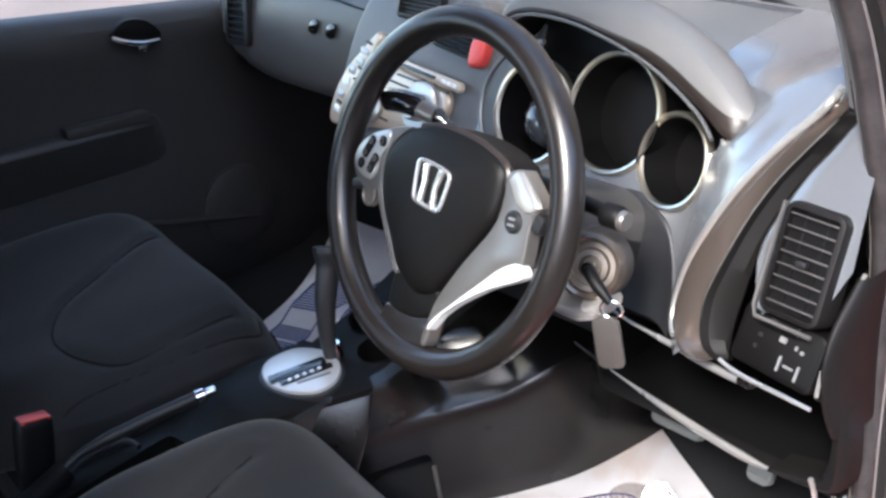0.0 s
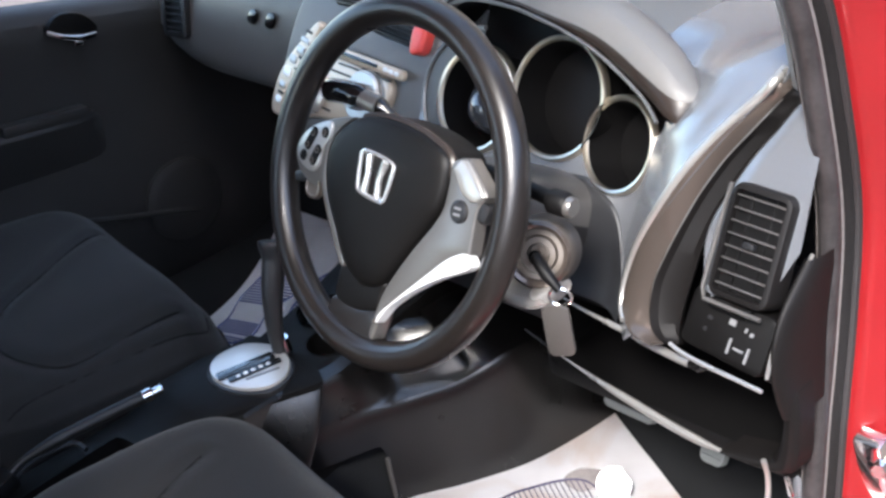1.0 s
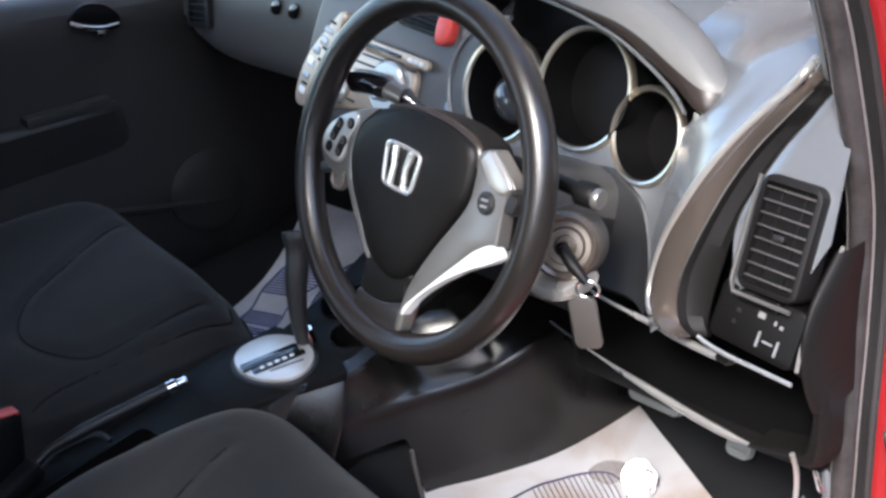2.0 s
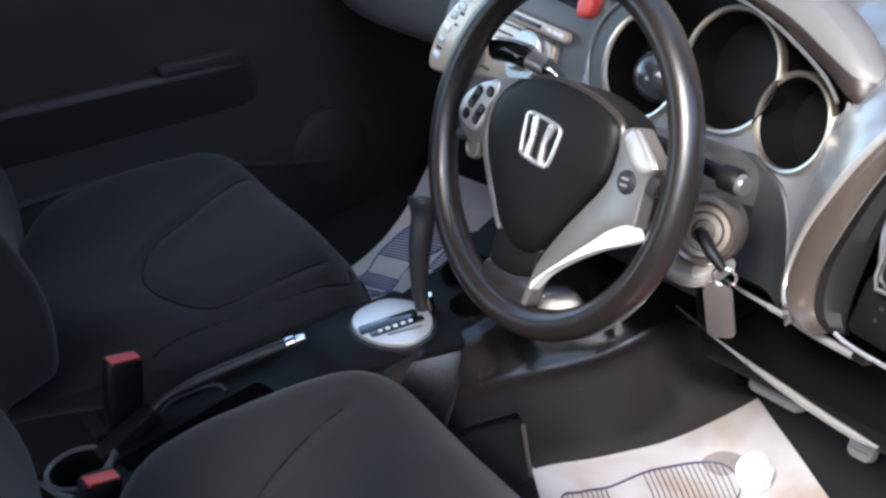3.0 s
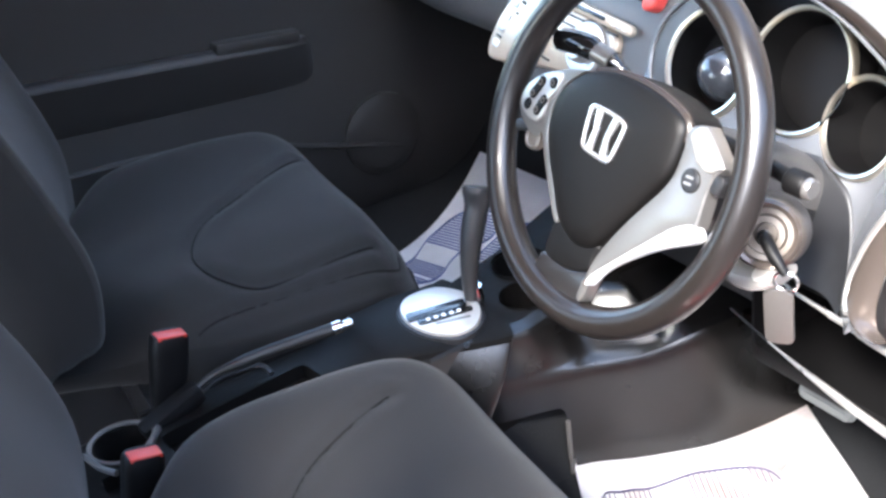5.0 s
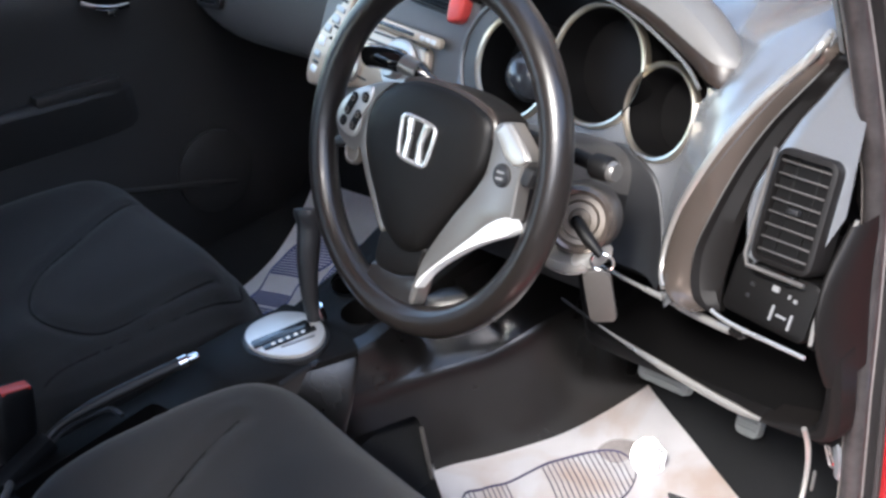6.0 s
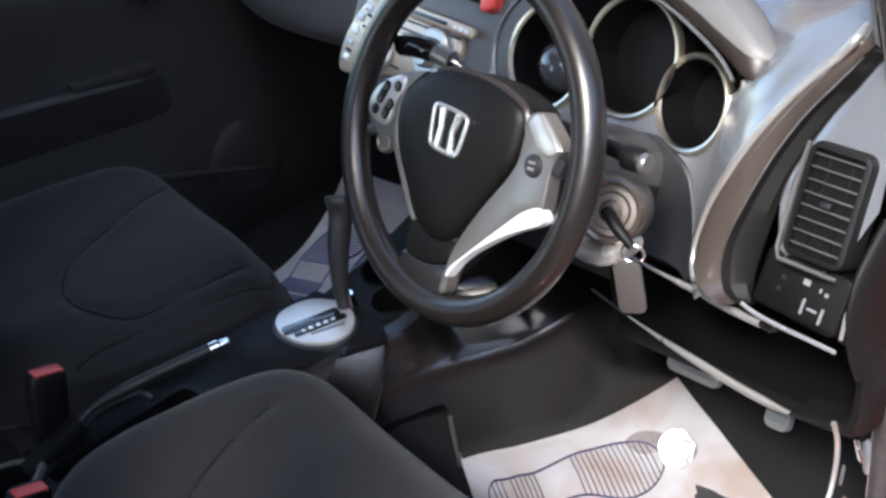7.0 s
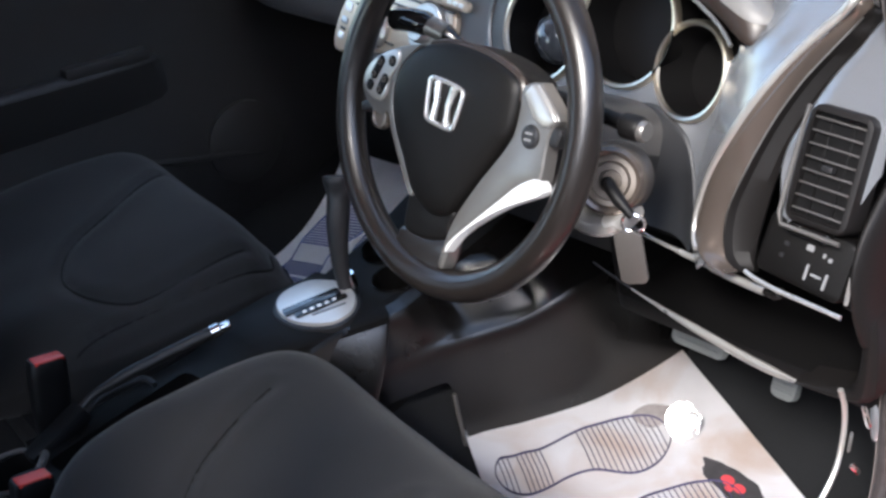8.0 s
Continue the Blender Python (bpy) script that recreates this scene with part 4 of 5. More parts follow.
# centre vents with the hazard switch beside them
make_vent("centre_vent", cm @ pose(0.000, 0.092, 0.008), 0.088, 0.040, 5, dash, DASH_SOFT, 80, 0.006)
make_vent("centre_vent", cm @ pose(0.082, 0.061, 0.008, 0, 0, -6), 0.082, 0.036, 4, dash, DARK, 80, 0.005)
part("hazard_switch", slab(spline([(-0.012, -0.020), (-0.013, 0.010), (0.0, 0.018), (0.012, 0.008), (0.008, -0.016)], 5, True), 0.02, basis((0.113, 0.262, 0.920), (1, 0, 0), (0, 0.5, 1)) @ pose(0, 0, 0.006), 0.005, 3), HAZARD, dash, "bright red hazard light switch")

ROLL = [(z, 0.0) for z in np.linspace(0.717, 0.912, 18)] + [(0.924, 0.003), (0.934, 0.010), (0.941, 0.021), (0.945, 0.037), (0.947, 0.065), (0.947, 0.110), (0.945, 0.16)]


def roll_back(z):
    """How far the panel's top edge has rolled away at that height."""
    return float(np.interp(z, [a for a, _ in ROLL[:-3]], [b for _, b in ROLL[:-3]]))


# driver's instrument panel: a curved sheet bounded by the sweeping trim
TRIM = [(0.648, 0.976), (0.6316, 0.953), (0.6085, 0.930), (0.5854, 0.904), (0.563, 0.8725), (0.543, 0.838), (0.522, 0.800), (0.511, 0.766), (0.510, 0.743), (0.521, 0.732), (0.545, 0.728), (0.572, 0.726)]
FOOT = [(0.662, 0.968), (0.6443, 0.946), (0.6252, 0.9225), (0.605, 0.8965), (0.587, 0.866), (0.575, 0.839), (0.568, 0.808), (0.564, 0.778), (0.5655, 0.757), (0.572, 0.741), (0.581, 0.733), (0.594, 0.729)]
EDGE = [(0.685, 0.972), (0.668, 0.952), (0.6520, 0.928), (0.6345, 0.904), (0.619, 0.875), (0.606, 0.846), (0.600, 0.815), (0.597, 0.788), (0.595, 0.768), (0.595, 0.752), (0.5965, 0.741), (0.598, 0.733)]


def shoulder(x):
    """How much higher the panel stands towards the pillar."""
    return 0.046 * sstep(0.50, 0.64, x)


def rolled(x, z):
    """Upper ends of the trim lines follow the roll of the panel's top edge."""
    flat = z - shoulder(x)
    over = max(0.0, flat - 0.915)
    return x - 0.3 * over, face_y(x, z - 0.4 * over) + roll_back(flat - 0.4 * over), z - 0.4 * over


trim = spline([(0.600, 0.40, 0.941), (0.628, 0.32, 0.970)] + [rolled(x + 0.005, z) for x, z in TRIM], 5)


def trim_x(z, y=0.0):
    if y > trim[10][1]:
        back = trim[:11][::-1]
        return float(np.interp(y, [p[1] for p in back], [p[0] for p in back]))
    face = trim[10:][::-1]
    return float(np.interp(z, [p[2] for p in face], [p[0] for p in face]))


rows = []
steps = ROLL
for z, back in steps:
    a, b = 0.128, trim_x(max(z, 0.73) + 0.046 * sstep(0.80, 0.93, z), face_y(0.6, z) + back) + 0.004
    xs = list(np.linspace(a, b - 0.06, 28)) + list(np.linspace(b - 0.054, b, 9))
    lead = []
    for x in xs:
        fillet = (max(0.0, x - b + 0.056) / 0.056) ** 2
        zz = z + shoulder(x) * sstep(0.80, 0.93, z) * (1 - sstep(0.05, 0.16, back))
        lean = min(0.045, 0.30 * max(0.0, 0.63 - x)) * sstep(0.895, 0.935, z)
        lead.append((x, face_y(x, zz) + back + lean - 0.0105 * fillet, zz + 0.004 * fillet * (back == 0)))
    rows.append(lead + [(x, y + 0.012, zz - (0.012 if back else 0.0)) for x, y, zz in lead[::-1]])
panel = part("instrument_panel", loft(rows), DASH, dash, "smooth silver grey instrument panel")
# darker panel round the steering column, below the gauges
sheet = []
for x in np.linspace(0.272, 0.503, 36):
    top = float(np.interp(x, (0.272, 0.295, 0.32, 0.36, 0.405, 0.435, 0.452, 0.462, 0.472, 0.486, 0.496, 0.503), (0.745, 0.790, 0.810, 0.815, 0.819, 0.807, 0.799, 0.788, 0.774, 0.754, 0.738, 0.722)))
    col = [(x, face_y(x, z) - 0.004, z) for z in np.linspace(0.712, top, 14)]
    sheet.append(col + [(x, face_y(x, top) - 0.001, top + 0.003), (x, face_y(x, top) + 0.006, top + 0.004)])
soften(part("column_panel", loft(sheet, closed=False), COLUMN_PANEL, dash, "dark grey panel round the steering column"), 1)
GAUGES = [(0.222, 0.868, 0.0600), (0.346, 0.888, 0.0655), (0.4430, 0.859, 0.0495)]
frames = [basis((x, face_y(x, z), z), (1, -0.14 if x > 0.4 else 0.0, 0), (0, 0.5, 1)) for x, z, _ in GAUGES]
for m, (_, _, r) in zip(frames, GAUGES):
    cut(panel, [lathe([(0, 0.03), (r - 0.001, 0.03), (r - 0.001, -0.03), (0, -0.03)], m, 48)])
# the dark space under the hood
space = spline([(0.150, 0.935), (0.185, 0.880), (0.222, 0.868), (0.346, 0.888), (0.4405, 0.862), (0.478, 0.872), (0.508, 0.892), (0.504, 0.904), (0.455, 0.922), (0.40, 0.945), (0.30, 0.975), (0.20, 0.97)], 3, True)
space = [(p[0], p[1]) for p in space]
rings = [[(x, face_y(0.35, z) + d, z) for x, z in space] for d in (-0.10, 0.036)]
cut(panel, [loft(rings)])
cut(panel, [box((0.27, 0.22, 0.12), Matrix.Translation((0.295, 0.37, 0.965)), 0)])
part("gauge_backing", slab([(0.335 + (x - 0.335) * 1.10, (z - 0.88) / 0.894) for x, z in space], 0.004, basis((0, face_y(0.35, 0.88) + 0.058, 0.88), (1, 0, 0), (0, 0.5, 1)), 0), BLACK, dash, "black surround under the hood")
panel.data.shade_smooth()
panel.data.set_sharp_from_angle(angle=radians(38))
for m, (_, _, r) in zip(frames, GAUGES):
    g = part("gauge", lathe([(r, 0.006), (r - 0.003, 0.004), (r - 0.006, -0.035), (r - 0.007, -0.045), (0, -0.045)], m, 56), BLACK, dash, "deep black gauge tunnel")
    ring = part("gauge_ring", lathe([(r - 0.0035, 0.004), (r - 0.002, 0.0075), (r + 0.001, 0.0085), (r + 0.0030, 0.006), (r + 0.0034, -0.002)], m, 64), RING, g, "bright metal gauge ring")
    if m is frames[1]:
        cut(ring, [lathe([(0, 0.03), (GAUGES[2][2] - 0.002, 0.03), (GAUGES[2][2] - 0.002, -0.03), (0, -0.03)], frames[2] @ pose(0, 0, -0.004), 48)])
        ring.data.shade_smooth()
    part("gauge_lens", lathe([(r - 0.007, -0.040), (0, -0.038)], m, 40), BLACK, g, "unlit black gauge face")
part("gauge_dome", lathe([(0.020, -0.034), (0.019, -0.026), (0.014, -0.018), (0.007, -0.014), (0, -0.013)], frames[0] @ pose(-0.004, -0.008, 0.020) @ Matrix.Scale(1.65, 4), 28), DOME, dash, "dark glossy dome in the gauge")
rings = [[frames[0] @ Vector((0.064 * math.cos(a), 0.064 * math.sin(a), 0.0016)), frames[0] @ Vector((0.092 * math.cos(a), 0.081 * math.sin(a), 0.0012))] for a in np.linspace(radians(95), radians(265), 30)]
part("gauge_bezel", loft(rings, closed=False), DASH_SOFT, dash, "grey crescent beside the gauge")
part("gauge_crescent", tube([frames[0] @ Vector((0.093 * math.cos(a), 0.082 * math.sin(a), 0.0015)) for a in np.linspace(radians(95), radians(265), 36)], 0.0032, 8), SPOKE, dash, "thin silver crescent round the gauge")

# hood over the gauges
lip = [(0.150, 0.936), (0.163, 0.966), (0.20, 0.980), (0.262, 0.981), (0.317, 0.974), (0.380, 0.9605), (0.425, 0.9455), (0.484, 0.926), (0.517, 0.910), (0.530, 0.903)]
lipc = spline([(x, 0.5 * (z - 0.88) + 0.222 - 0.022 * sstep(0.44, 0.53, x), z) for x, z in lip], 6)
tip = np.array(lipc[-1]) + np.array((0.014, 0.040, 0.022))
rings, bands = [], []
for p in lipc:
    x, y, z = p
    k = sstep(0.15, 0.50, x)
    e = math.sqrt(max(0.0, 1 - (max(0.0, x - 0.46) / 0.0705) ** 2)) * 0.98 + 0.02
    b = 0.004 + 0.015 * sstep(0.30, 0.47, x)
    row = [np.array(p) + np.array((0, dy, dz)) for dy, dz in ((0.060, -0.024), (0.012, -0.012), (0.001, -0.003), (0.001, b), (0.005, b + 0.008), (0.018, b + 0.017 + 0.004 * k), (0.042, 0.030 + 0.010 * k), (0.066, 0.022 + 0.008 * k), (0.086, -0.012), (0.100, -0.055))]
    at_tip = tip + (np.array(p) - np.array(lipc[-1])) * 0.6
    ring = [at_tip + (q - at_tip) * e if j > 2 else q + (at_tip - q) * (1 - e) * 0.35 for j, q in enumerate(row)]
    rings.append(ring[3:])
    low, high = np.array(ring[2]), np.array(ring[3])
    bands.append([low + (0, 0.010, -0.004), low, low + (high - low) * 0.5 + (0, -0.002, 0), high + (0, -0.0005, 0.0005), high + (0, 0.006, 0.004)])
soften(part("gauge_hood", loft(rings, closed=False), DASH_TOP, dash, "textured hood over the gauges"), 1)
soften(part("hood_band", loft(bands, closed=False), TRIM_BROWN, dash, "dark brown front band of the hood"), 1)
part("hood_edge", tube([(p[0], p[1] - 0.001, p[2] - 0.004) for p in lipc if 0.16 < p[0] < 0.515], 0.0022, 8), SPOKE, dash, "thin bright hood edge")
rings = [[(p[0], p[1] + 0.010, p[2] - 0.008), (p[0], p[1] + 0.07, p[2] - 0.022)] for p in lipc if p[0] < 0.515]
part("hood_lining", loft(rings, closed=False), BLACK, dash, "black inner side of the hood")

# sweeping ridge, its sloping wall and the dark channel beside it
foot = spline([(0.634, 0.40, 0.941), (0.650, 0.32, 0.966)] + [rolled(x - 0.002 - 0.010 * sstep(0.84, 0.77, z), z) for x, z in FOOT], 5)
brow = spline([(0.690, 0.40, 0.938), (0.692, 0.32, 0.962)] + [rolled(x, z) for x, z in EDGE], 5)
NRM = np.array((0, -0.894, 0.447))
wall, trough = [], []
for a, f, e in zip(trim, foot, brow):
    a, f, e = np.array(a), np.array(f), np.array(e)
    up = 0.0120 * sstep(0.40, 0.28, a[1]) * (1 - sstep(0.93, 0.95, a[2]) * 0.5)
    wall.append([a + (-0.006, 0, 0) - NRM * 0.004, a + (-0.002, 0, 0) + NRM * up * 0.55, a + NRM * up, a + (f - a) * 0.10 + NRM * up * 1.12, a + (f - a) * 0.28 + NRM * up * 1.05, a + (f - a) * 0.5 + NRM * up * 0.78, a + (f - a) * 0.75 + NRM * up * 0.36, f - NRM * 0.002])
    trough.append([f - NRM * 0.003, f + (e - f) * 0.1 - NRM * 1.0 * up, f + (e - f) * 0.5 - NRM * 1.5 * up, f + (e - f) * 0.85 - NRM * 1.15 * up, e - NRM * 0.002])
# the ground's brown reflection is put into the ridge's colour
soften(part("sweep_trim", loft(wall, closed=False), BRONZE, dash, "warm silver sweeping trim ridge, brown ground reflection put into its colour"), 1)
# the crest's highlight is put in as a silver bar
part("trim_edge", tube([np.array(a) + NRM * 0.0112 + (-0.001, 0, 0) for a in trim[9:-9]], [0.0046 - 0.0016 * sstep(24, 45, k) for k in range(len(trim) - 18)], 10), SILVER, dash, "crest highlight of the trim, put in as a silver bar")
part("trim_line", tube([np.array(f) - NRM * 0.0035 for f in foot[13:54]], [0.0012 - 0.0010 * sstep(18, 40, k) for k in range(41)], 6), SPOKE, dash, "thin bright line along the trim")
part("side_channel", loft(trough, closed=False), CHANNEL, dash, "dark channel beside the trim ridge")
# vent panel at the driver's end
rings = [[(x - 0.001 + t, y + 0.010, z), (x + t, y, z), (x + 0.004 + t, y - 0.004, z), (x + 0.016 + t, y - 0.004, z), (max(x + 0.018 + t, float(np.interp(z, (0.785, 0.80, 0.84, 0.93), (0.66, 0.685, 0.704, 0.700)))), y - 0.001, z)] for x, y, z, t in ((*p, 0.014 * sstep(0.835, 0.785, p[2])) for p in brow if p[2] > 0.782)]
part("vent_panel", loft(rings, closed=False), DASH, dash, "smooth grey end panel")
vm = basis((0.659, face_y(0.65, 0.834), 0.834), (1, 0.0, -0.05), (0.30, 0.5, 1))
make_vent("driver_vent", vm @ pose(0, 0.0, 0.010), 0.066, 0.108, 8, dash, DASH_SOFT, 82, 0.0065, (-0.012, 0.012), CHANNEL)
part("vent_tab", box((0.012, 0.006, 0.008), vm @ pose(0, 0.0, 0.012), 0.002), DARK, dash)
part("vent_lip", tube([vm @ Vector(p) for p in ((-0.036, 0.050, 0.010), (-0.037, 0.030, 0.010), (-0.037, -0.050, 0.012), (-0.032, -0.060, 0.013), (0.030, -0.060, 0.013))], 0.0022, 8), SPOKE, dash, "pale rim round the vent")
part("vent_roller", slab(rounded(0.045, 0.012, 0.004), 0.01, vm @ pose(-0.006, -0.061, 0.010), 0.003), GLOSS, dash, "glossy vent roller")
# switch block below the vent
sm = basis((0.650, face_y(0.65, 0.760), 0.760), (1, 0, -0.13), (0.10, 0.5, 1))
sw = part("switch_block", slab(rounded(0.092, 0.058, 0.008), 0.03, sm @ pose(-0.001, 0.0, 0.002), 0.004), CONSOLE, dash, "dark switch block with pale marks")
for x, y, w, h in ((-0.006, 0.014, 0.012, 0.008), (0.012, 0.012, 0.004, 0.006), (0.020, 0.010, 0.006, 0.005), (-0.002, -0.012, 0.004, 0.022), (0.022, -0.014, 0.004, 0.022), (0.010, -0.012, 0.018, 0.003), (-0.034, 0.008, 0.008, 0.005), (-0.036, -0.006, 0.006, 0.005)):
    part("switch_mark", slab(rounded(w * 0.6, h * 0.68, 0.0006), 0.002, sm @ pose(0.008 + x * 0.85, y * 0.85 - 0.002, 0.0035), 0), LEGEND if x > -0.03 else DARK, sw)
# end cap against the pillar
soften(part("end_cap", loft([[(0.692, y - 0.004, z), (0.695, y - 0.014, z), (0.700, y - 0.016, z), (0.706, y - 0.004, z), (0.708, y + 0.04, z), (0.70, y + 0.10, z)] for y, z in ((0.160, 0.672), (0.150, 0.70), (0.142, 0.745), (0.160, 0.785), (0.182, 0.803), (0.206, 0.822))], closed=False), CHANNEL, dash, "dark end cap"), 2)
part("kick_trim_edge", tube(spline([(0.672, 0.146, 0.612), (0.672, 0.151, 0.589), (0.672, 0.148, 0.560), (0.672, 0.1335, 0.525), (0.672, 0.109, 0.503), (0.672, 0.080, 0.490)], 6), 0.0028, 8), SILVER, dash, "pale curved edge of the kick trim")
for (y0, z0), (y1, z1), r, mat in (((0.163, 0.588), (0.1705, 0.555), 0.0034, CHROME), ((0.1805, 0.577), (0.179, 0.534), 0.0050, DASH), ((0.143, 0.569), (0.135, 0.549), 0.0020, SPOKE), ((0.140, 0.530), (0.152, 0.511), 0.0034, CHROME)):
    part("trim_clip", tube([(0.685, y0 + (y1 - y0) * k, z0 + (z1 - z0) * k) for k in (0, 0.12, 0.5, 0.88, 1)], [r * 0.5, r, r, r, r * 0.5], 8, flat=0.6), mat, dash, "bright trim clip")
part("cap_rim", tube(spline([(0.695, 0.128, 0.728), (0.696, 0.136, 0.750), (0.697, 0.155, 0.783), (0.697, 0.180, 0.802), (0.697, 0.202, 0.822)], 5), 0.0022, 6), SILVER, dash, "thin pale rim of the end cap")
# open pocket below: shell with a bright lower lip
pocket = part("storage_pocket", box((0.335, 0.16, 0.145), pose(0.520, 0.250, 0.645), 0.012), BLACK, dash, "black open storage pocket")
cut(pocket, [box((0.325, 0.16, 0.105), pose(0.522, 0.225, 0.648), 0.010)])
lip_path = spline([(0.385, 0.162, 0.619), (0.453, 0.160, 0.606), (0.534, 0.158, 0.594), (0.585, 0.156, 0.5905), (0.618, 0.154, 0.592)], 6)
part("pocket_lip", tube(lip_path, [0.0012 + 0.0040 * sstep(0.385, 0.50, p[0]) - 0.0030 * sstep(0.575, 0.618, p[0]) for p in lip_path], 10, flat=0.8), SILVER, dash, "shiny pale pocket lip")
part("pocket_rim", tube(spline([(0.330, 0.166, 0.631), (0.36, 0.164, 0.624), (0.390, 0.162, 0.618)], 5), 0.0014, 8), DARK, dash, "dark end of the pocket's lower rim")
part("pocket_top_trim", tube(spline([(0.385, 0.152, 0.722), (0.441, 0.140, 0.717), (0.524, 0.134, 0.713), (0.560, 0.131, 0.711), (0.598, 0.130, 0.709), (0.612, 0.131, 0.708)], 6), [0.0012, 0.0014, 0.0016, 0.0018] + [0.0022] * 6 + [0.0032] * 4 + [0.0042] * 12 + [0.0036, 0.0028, 0.0020, 0.0014, 0.0010], 10), SILVER, dash, "pale upper pocket edge")
part("pocket_corner", tube(spline([(0.606, 0.128, 0.711), (0.618, 0.126, 0.712), (0.628, 0.124, 0.720)], 5), [0.004] * 5 + [0.0052] * 5 + [0.003], 10), CHANNEL, dash, "dark rounded corner of the pocket")
part("switch_lip", tube(spline([(0.592, 0.118, 0.7345), (0.605, 0.116, 0.7315), (0.630, 0.1145, 0.7285), (0.668, 0.1135, 0.7265), (0.699, 0.114, 0.7235)], 6), 0.0022, 8), SILVER, dash, "thin bright edge under the switches")
inner = spline([(0.6725, 0.703), (0.6806, 0.701), (0.6876, 0.6974), (0.6916, 0.6908), (0.6923, 0.6772), (0.6889, 0.650), (0.683, 0.628), (0.6735, 0.6095), (0.645, 0.6010), (0.615, 0.5945)], 5)
outer = spline([(0.680, 0.712), (0.6929, 0.7118), (0.700, 0.708), (0.7072, 0.7018), (0.7086, 0.671), (0.7075, 0.650), (0.705, 0.6200), (0.695, 0.598), (0.6500, 0.5905), (0.615, 0.5910)], 5)
bm = loft([[(a[0], 0.185, a[1]), (a[0], 0.156, a[1]), (a[0] + (b[0] - a[0]) * 0.15, 0.151, a[1] + (b[1] - a[1]) * 0.15), (a[0] + (b[0] - a[0]) * 0.6, 0.1485, a[1] + (b[1] - a[1]) * 0.6), (b[0], 0.154, b[1]), (b[0], 0.18, b[1])] for a, b in zip(inner, outer)], closed=False)
soften(part("pocket_frame", bm, CHANNEL, dash, "dark rounded frame at the end of the pocket"), 1)
# knee panel beside the tunnel: a sloping shelf that turns at a soft crease into the footwell's side
rings = []
for y0 in list(np.linspace(-0.10, 0.17, 28)) + [0.174, 0.1765, 0.179, 0.182, 0.19, 0.20, 0.22, 0.24, 0.26, 0.30, 0.36, 0.44]:
    x = float(np.interp(y0, (-0.10, -0.03, 0.03, 0.085, 0.135, 0.185, 0.208, 0.235, 0.28, 0.36, 0.44), (0.085, 0.122, 0.142, 0.163, 0.187, 0.212, 0.222, 0.229, 0.236, 0.245, 0.25)))
    crease = 0.504 + 0.022 * sstep(0.14, 0.23, y0)
    inward = float(np.interp(y0, (0.0, 0.03, 0.07, 0.10, 0.172, 0.182, 0.20, 0.44), (0.004, 0.010, 0.034, 0.092, 0.058, 0.080, 0.094, 0.110)))
    rise = 0.572 - crease
    ring = [(max(0.106, x - inward - 0.02), y0, 0.575)]
    for k in (1.0, 0.82, 0.64, 0.48, 0.34, 0.22, 0.13):
        ring.append((max(0.110, x - inward * k + 0.001 * math.sin(math.pi * k)), y0, crease + rise * k))
    for d, drop in ((0.0012, 0.005), (0.0035, -0.002), (0.0055, -0.010), (0.007, -0.022), (0.009, -0.045), (0.012, -0.075)):
        ring.append((x + d, y0, crease + drop))
    rings.append(ring + [(x + 0.018, y0, 0.40), (x + 0.024, y0, FLOOR - 0.01)])
panel = loft(rings, closed=False)
# its lower rear corner is cut away over the carpet
bmesh.ops.delete(panel, geom=[f for f in panel.faces if f.calc_center_median().y < 0.045 and f.calc_center_median().z < 0.455], context="FACES")
part("panel_edge", tube([(0.167, 0.046, 0.444), (0.168, 0.045, 0.42), (0.1705, 0.044, FLOOR)], 0.0030, 8), DASH_SOFT, dash, "pale cut edge of the side panel")
soften(part("tunnel_side_panel", panel, KNEE, dash, "semi-gloss dark footwell side panel"), 1)
part("panel_clip", lathe([(0.010, 0.0), (0.010, 0.003), (0.007, 0.005), (0, 0.005)], basis((0.226, 0.255, 0.505), (0.2, 1, 0), (-0.7, 0, 0.7)), 20), BLACK, dash)
part("lower_cover", loft([[(x, 0.205, 0.72), (x, 0.185, 0.68), (x, 0.205, 0.62), (x, 0.30, 0.58), (x, 0.40, 0.56)] for x in (0.12, 0.20, 0.28, 0.35)], closed=False), DARK, dash, "dark lower cover under the column")

# ---- steering column with stalk, ignition and key ----
T25 = radians(25)
WC = Vector((0.355, 0.0, 0.90))
UP, OUT = Vector((0, math.sin(T25), math.cos(T25))), Vector((0, -math.cos(T25), math.sin(T25)))
WM = basis(WC, (1, 0, 0), UP)
column = thing("steering_column", WC - OUT * 0.15, "grey plastic steering column shroud with ignition lock", "steering column")
halves = {"shroud_top": (0, math.pi, DASH_SOFT, "grey upper shroud"), "shroud_bottom": (math.pi, math.tau, DARK, "dark lower shroud")}
for name, (a0, a1, mat, label) in halves.items():
    rings = []
    for c, w, h, dy in ((-0.036, 0.046, 0.036, -0.012), (-0.045, 0.058, 0.046, -0.014), (-0.10, 0.066, 0.050, -0.020), (-0.17, 0.068, 0.050, -0.024), (-0.25, 0.070, 0.050, -0.030)):
        rings.append([WM @ Vector((w * math.copysign(abs(math.cos(a)) ** 0.6, math.cos(a)), dy + h * math.copysign(abs(math.sin(a)) ** 0.6, math.sin(a)), c)) for a in np.linspace(a0, a1, 18)])
    part(name, loft(rings), mat, column, label)
st = part("stalk", tube(spline([(0.315, 0.060, 0.930), (0.285, 0.055, 0.950), (0.250, 0.050, 0.957), (0.212, 0.050, 0.954)], 5), [0.006] * 4 + [0.009] * 4 + [0.0125] * 7 + [0.009], 14), GLOSS, column, "black wiper stalk")
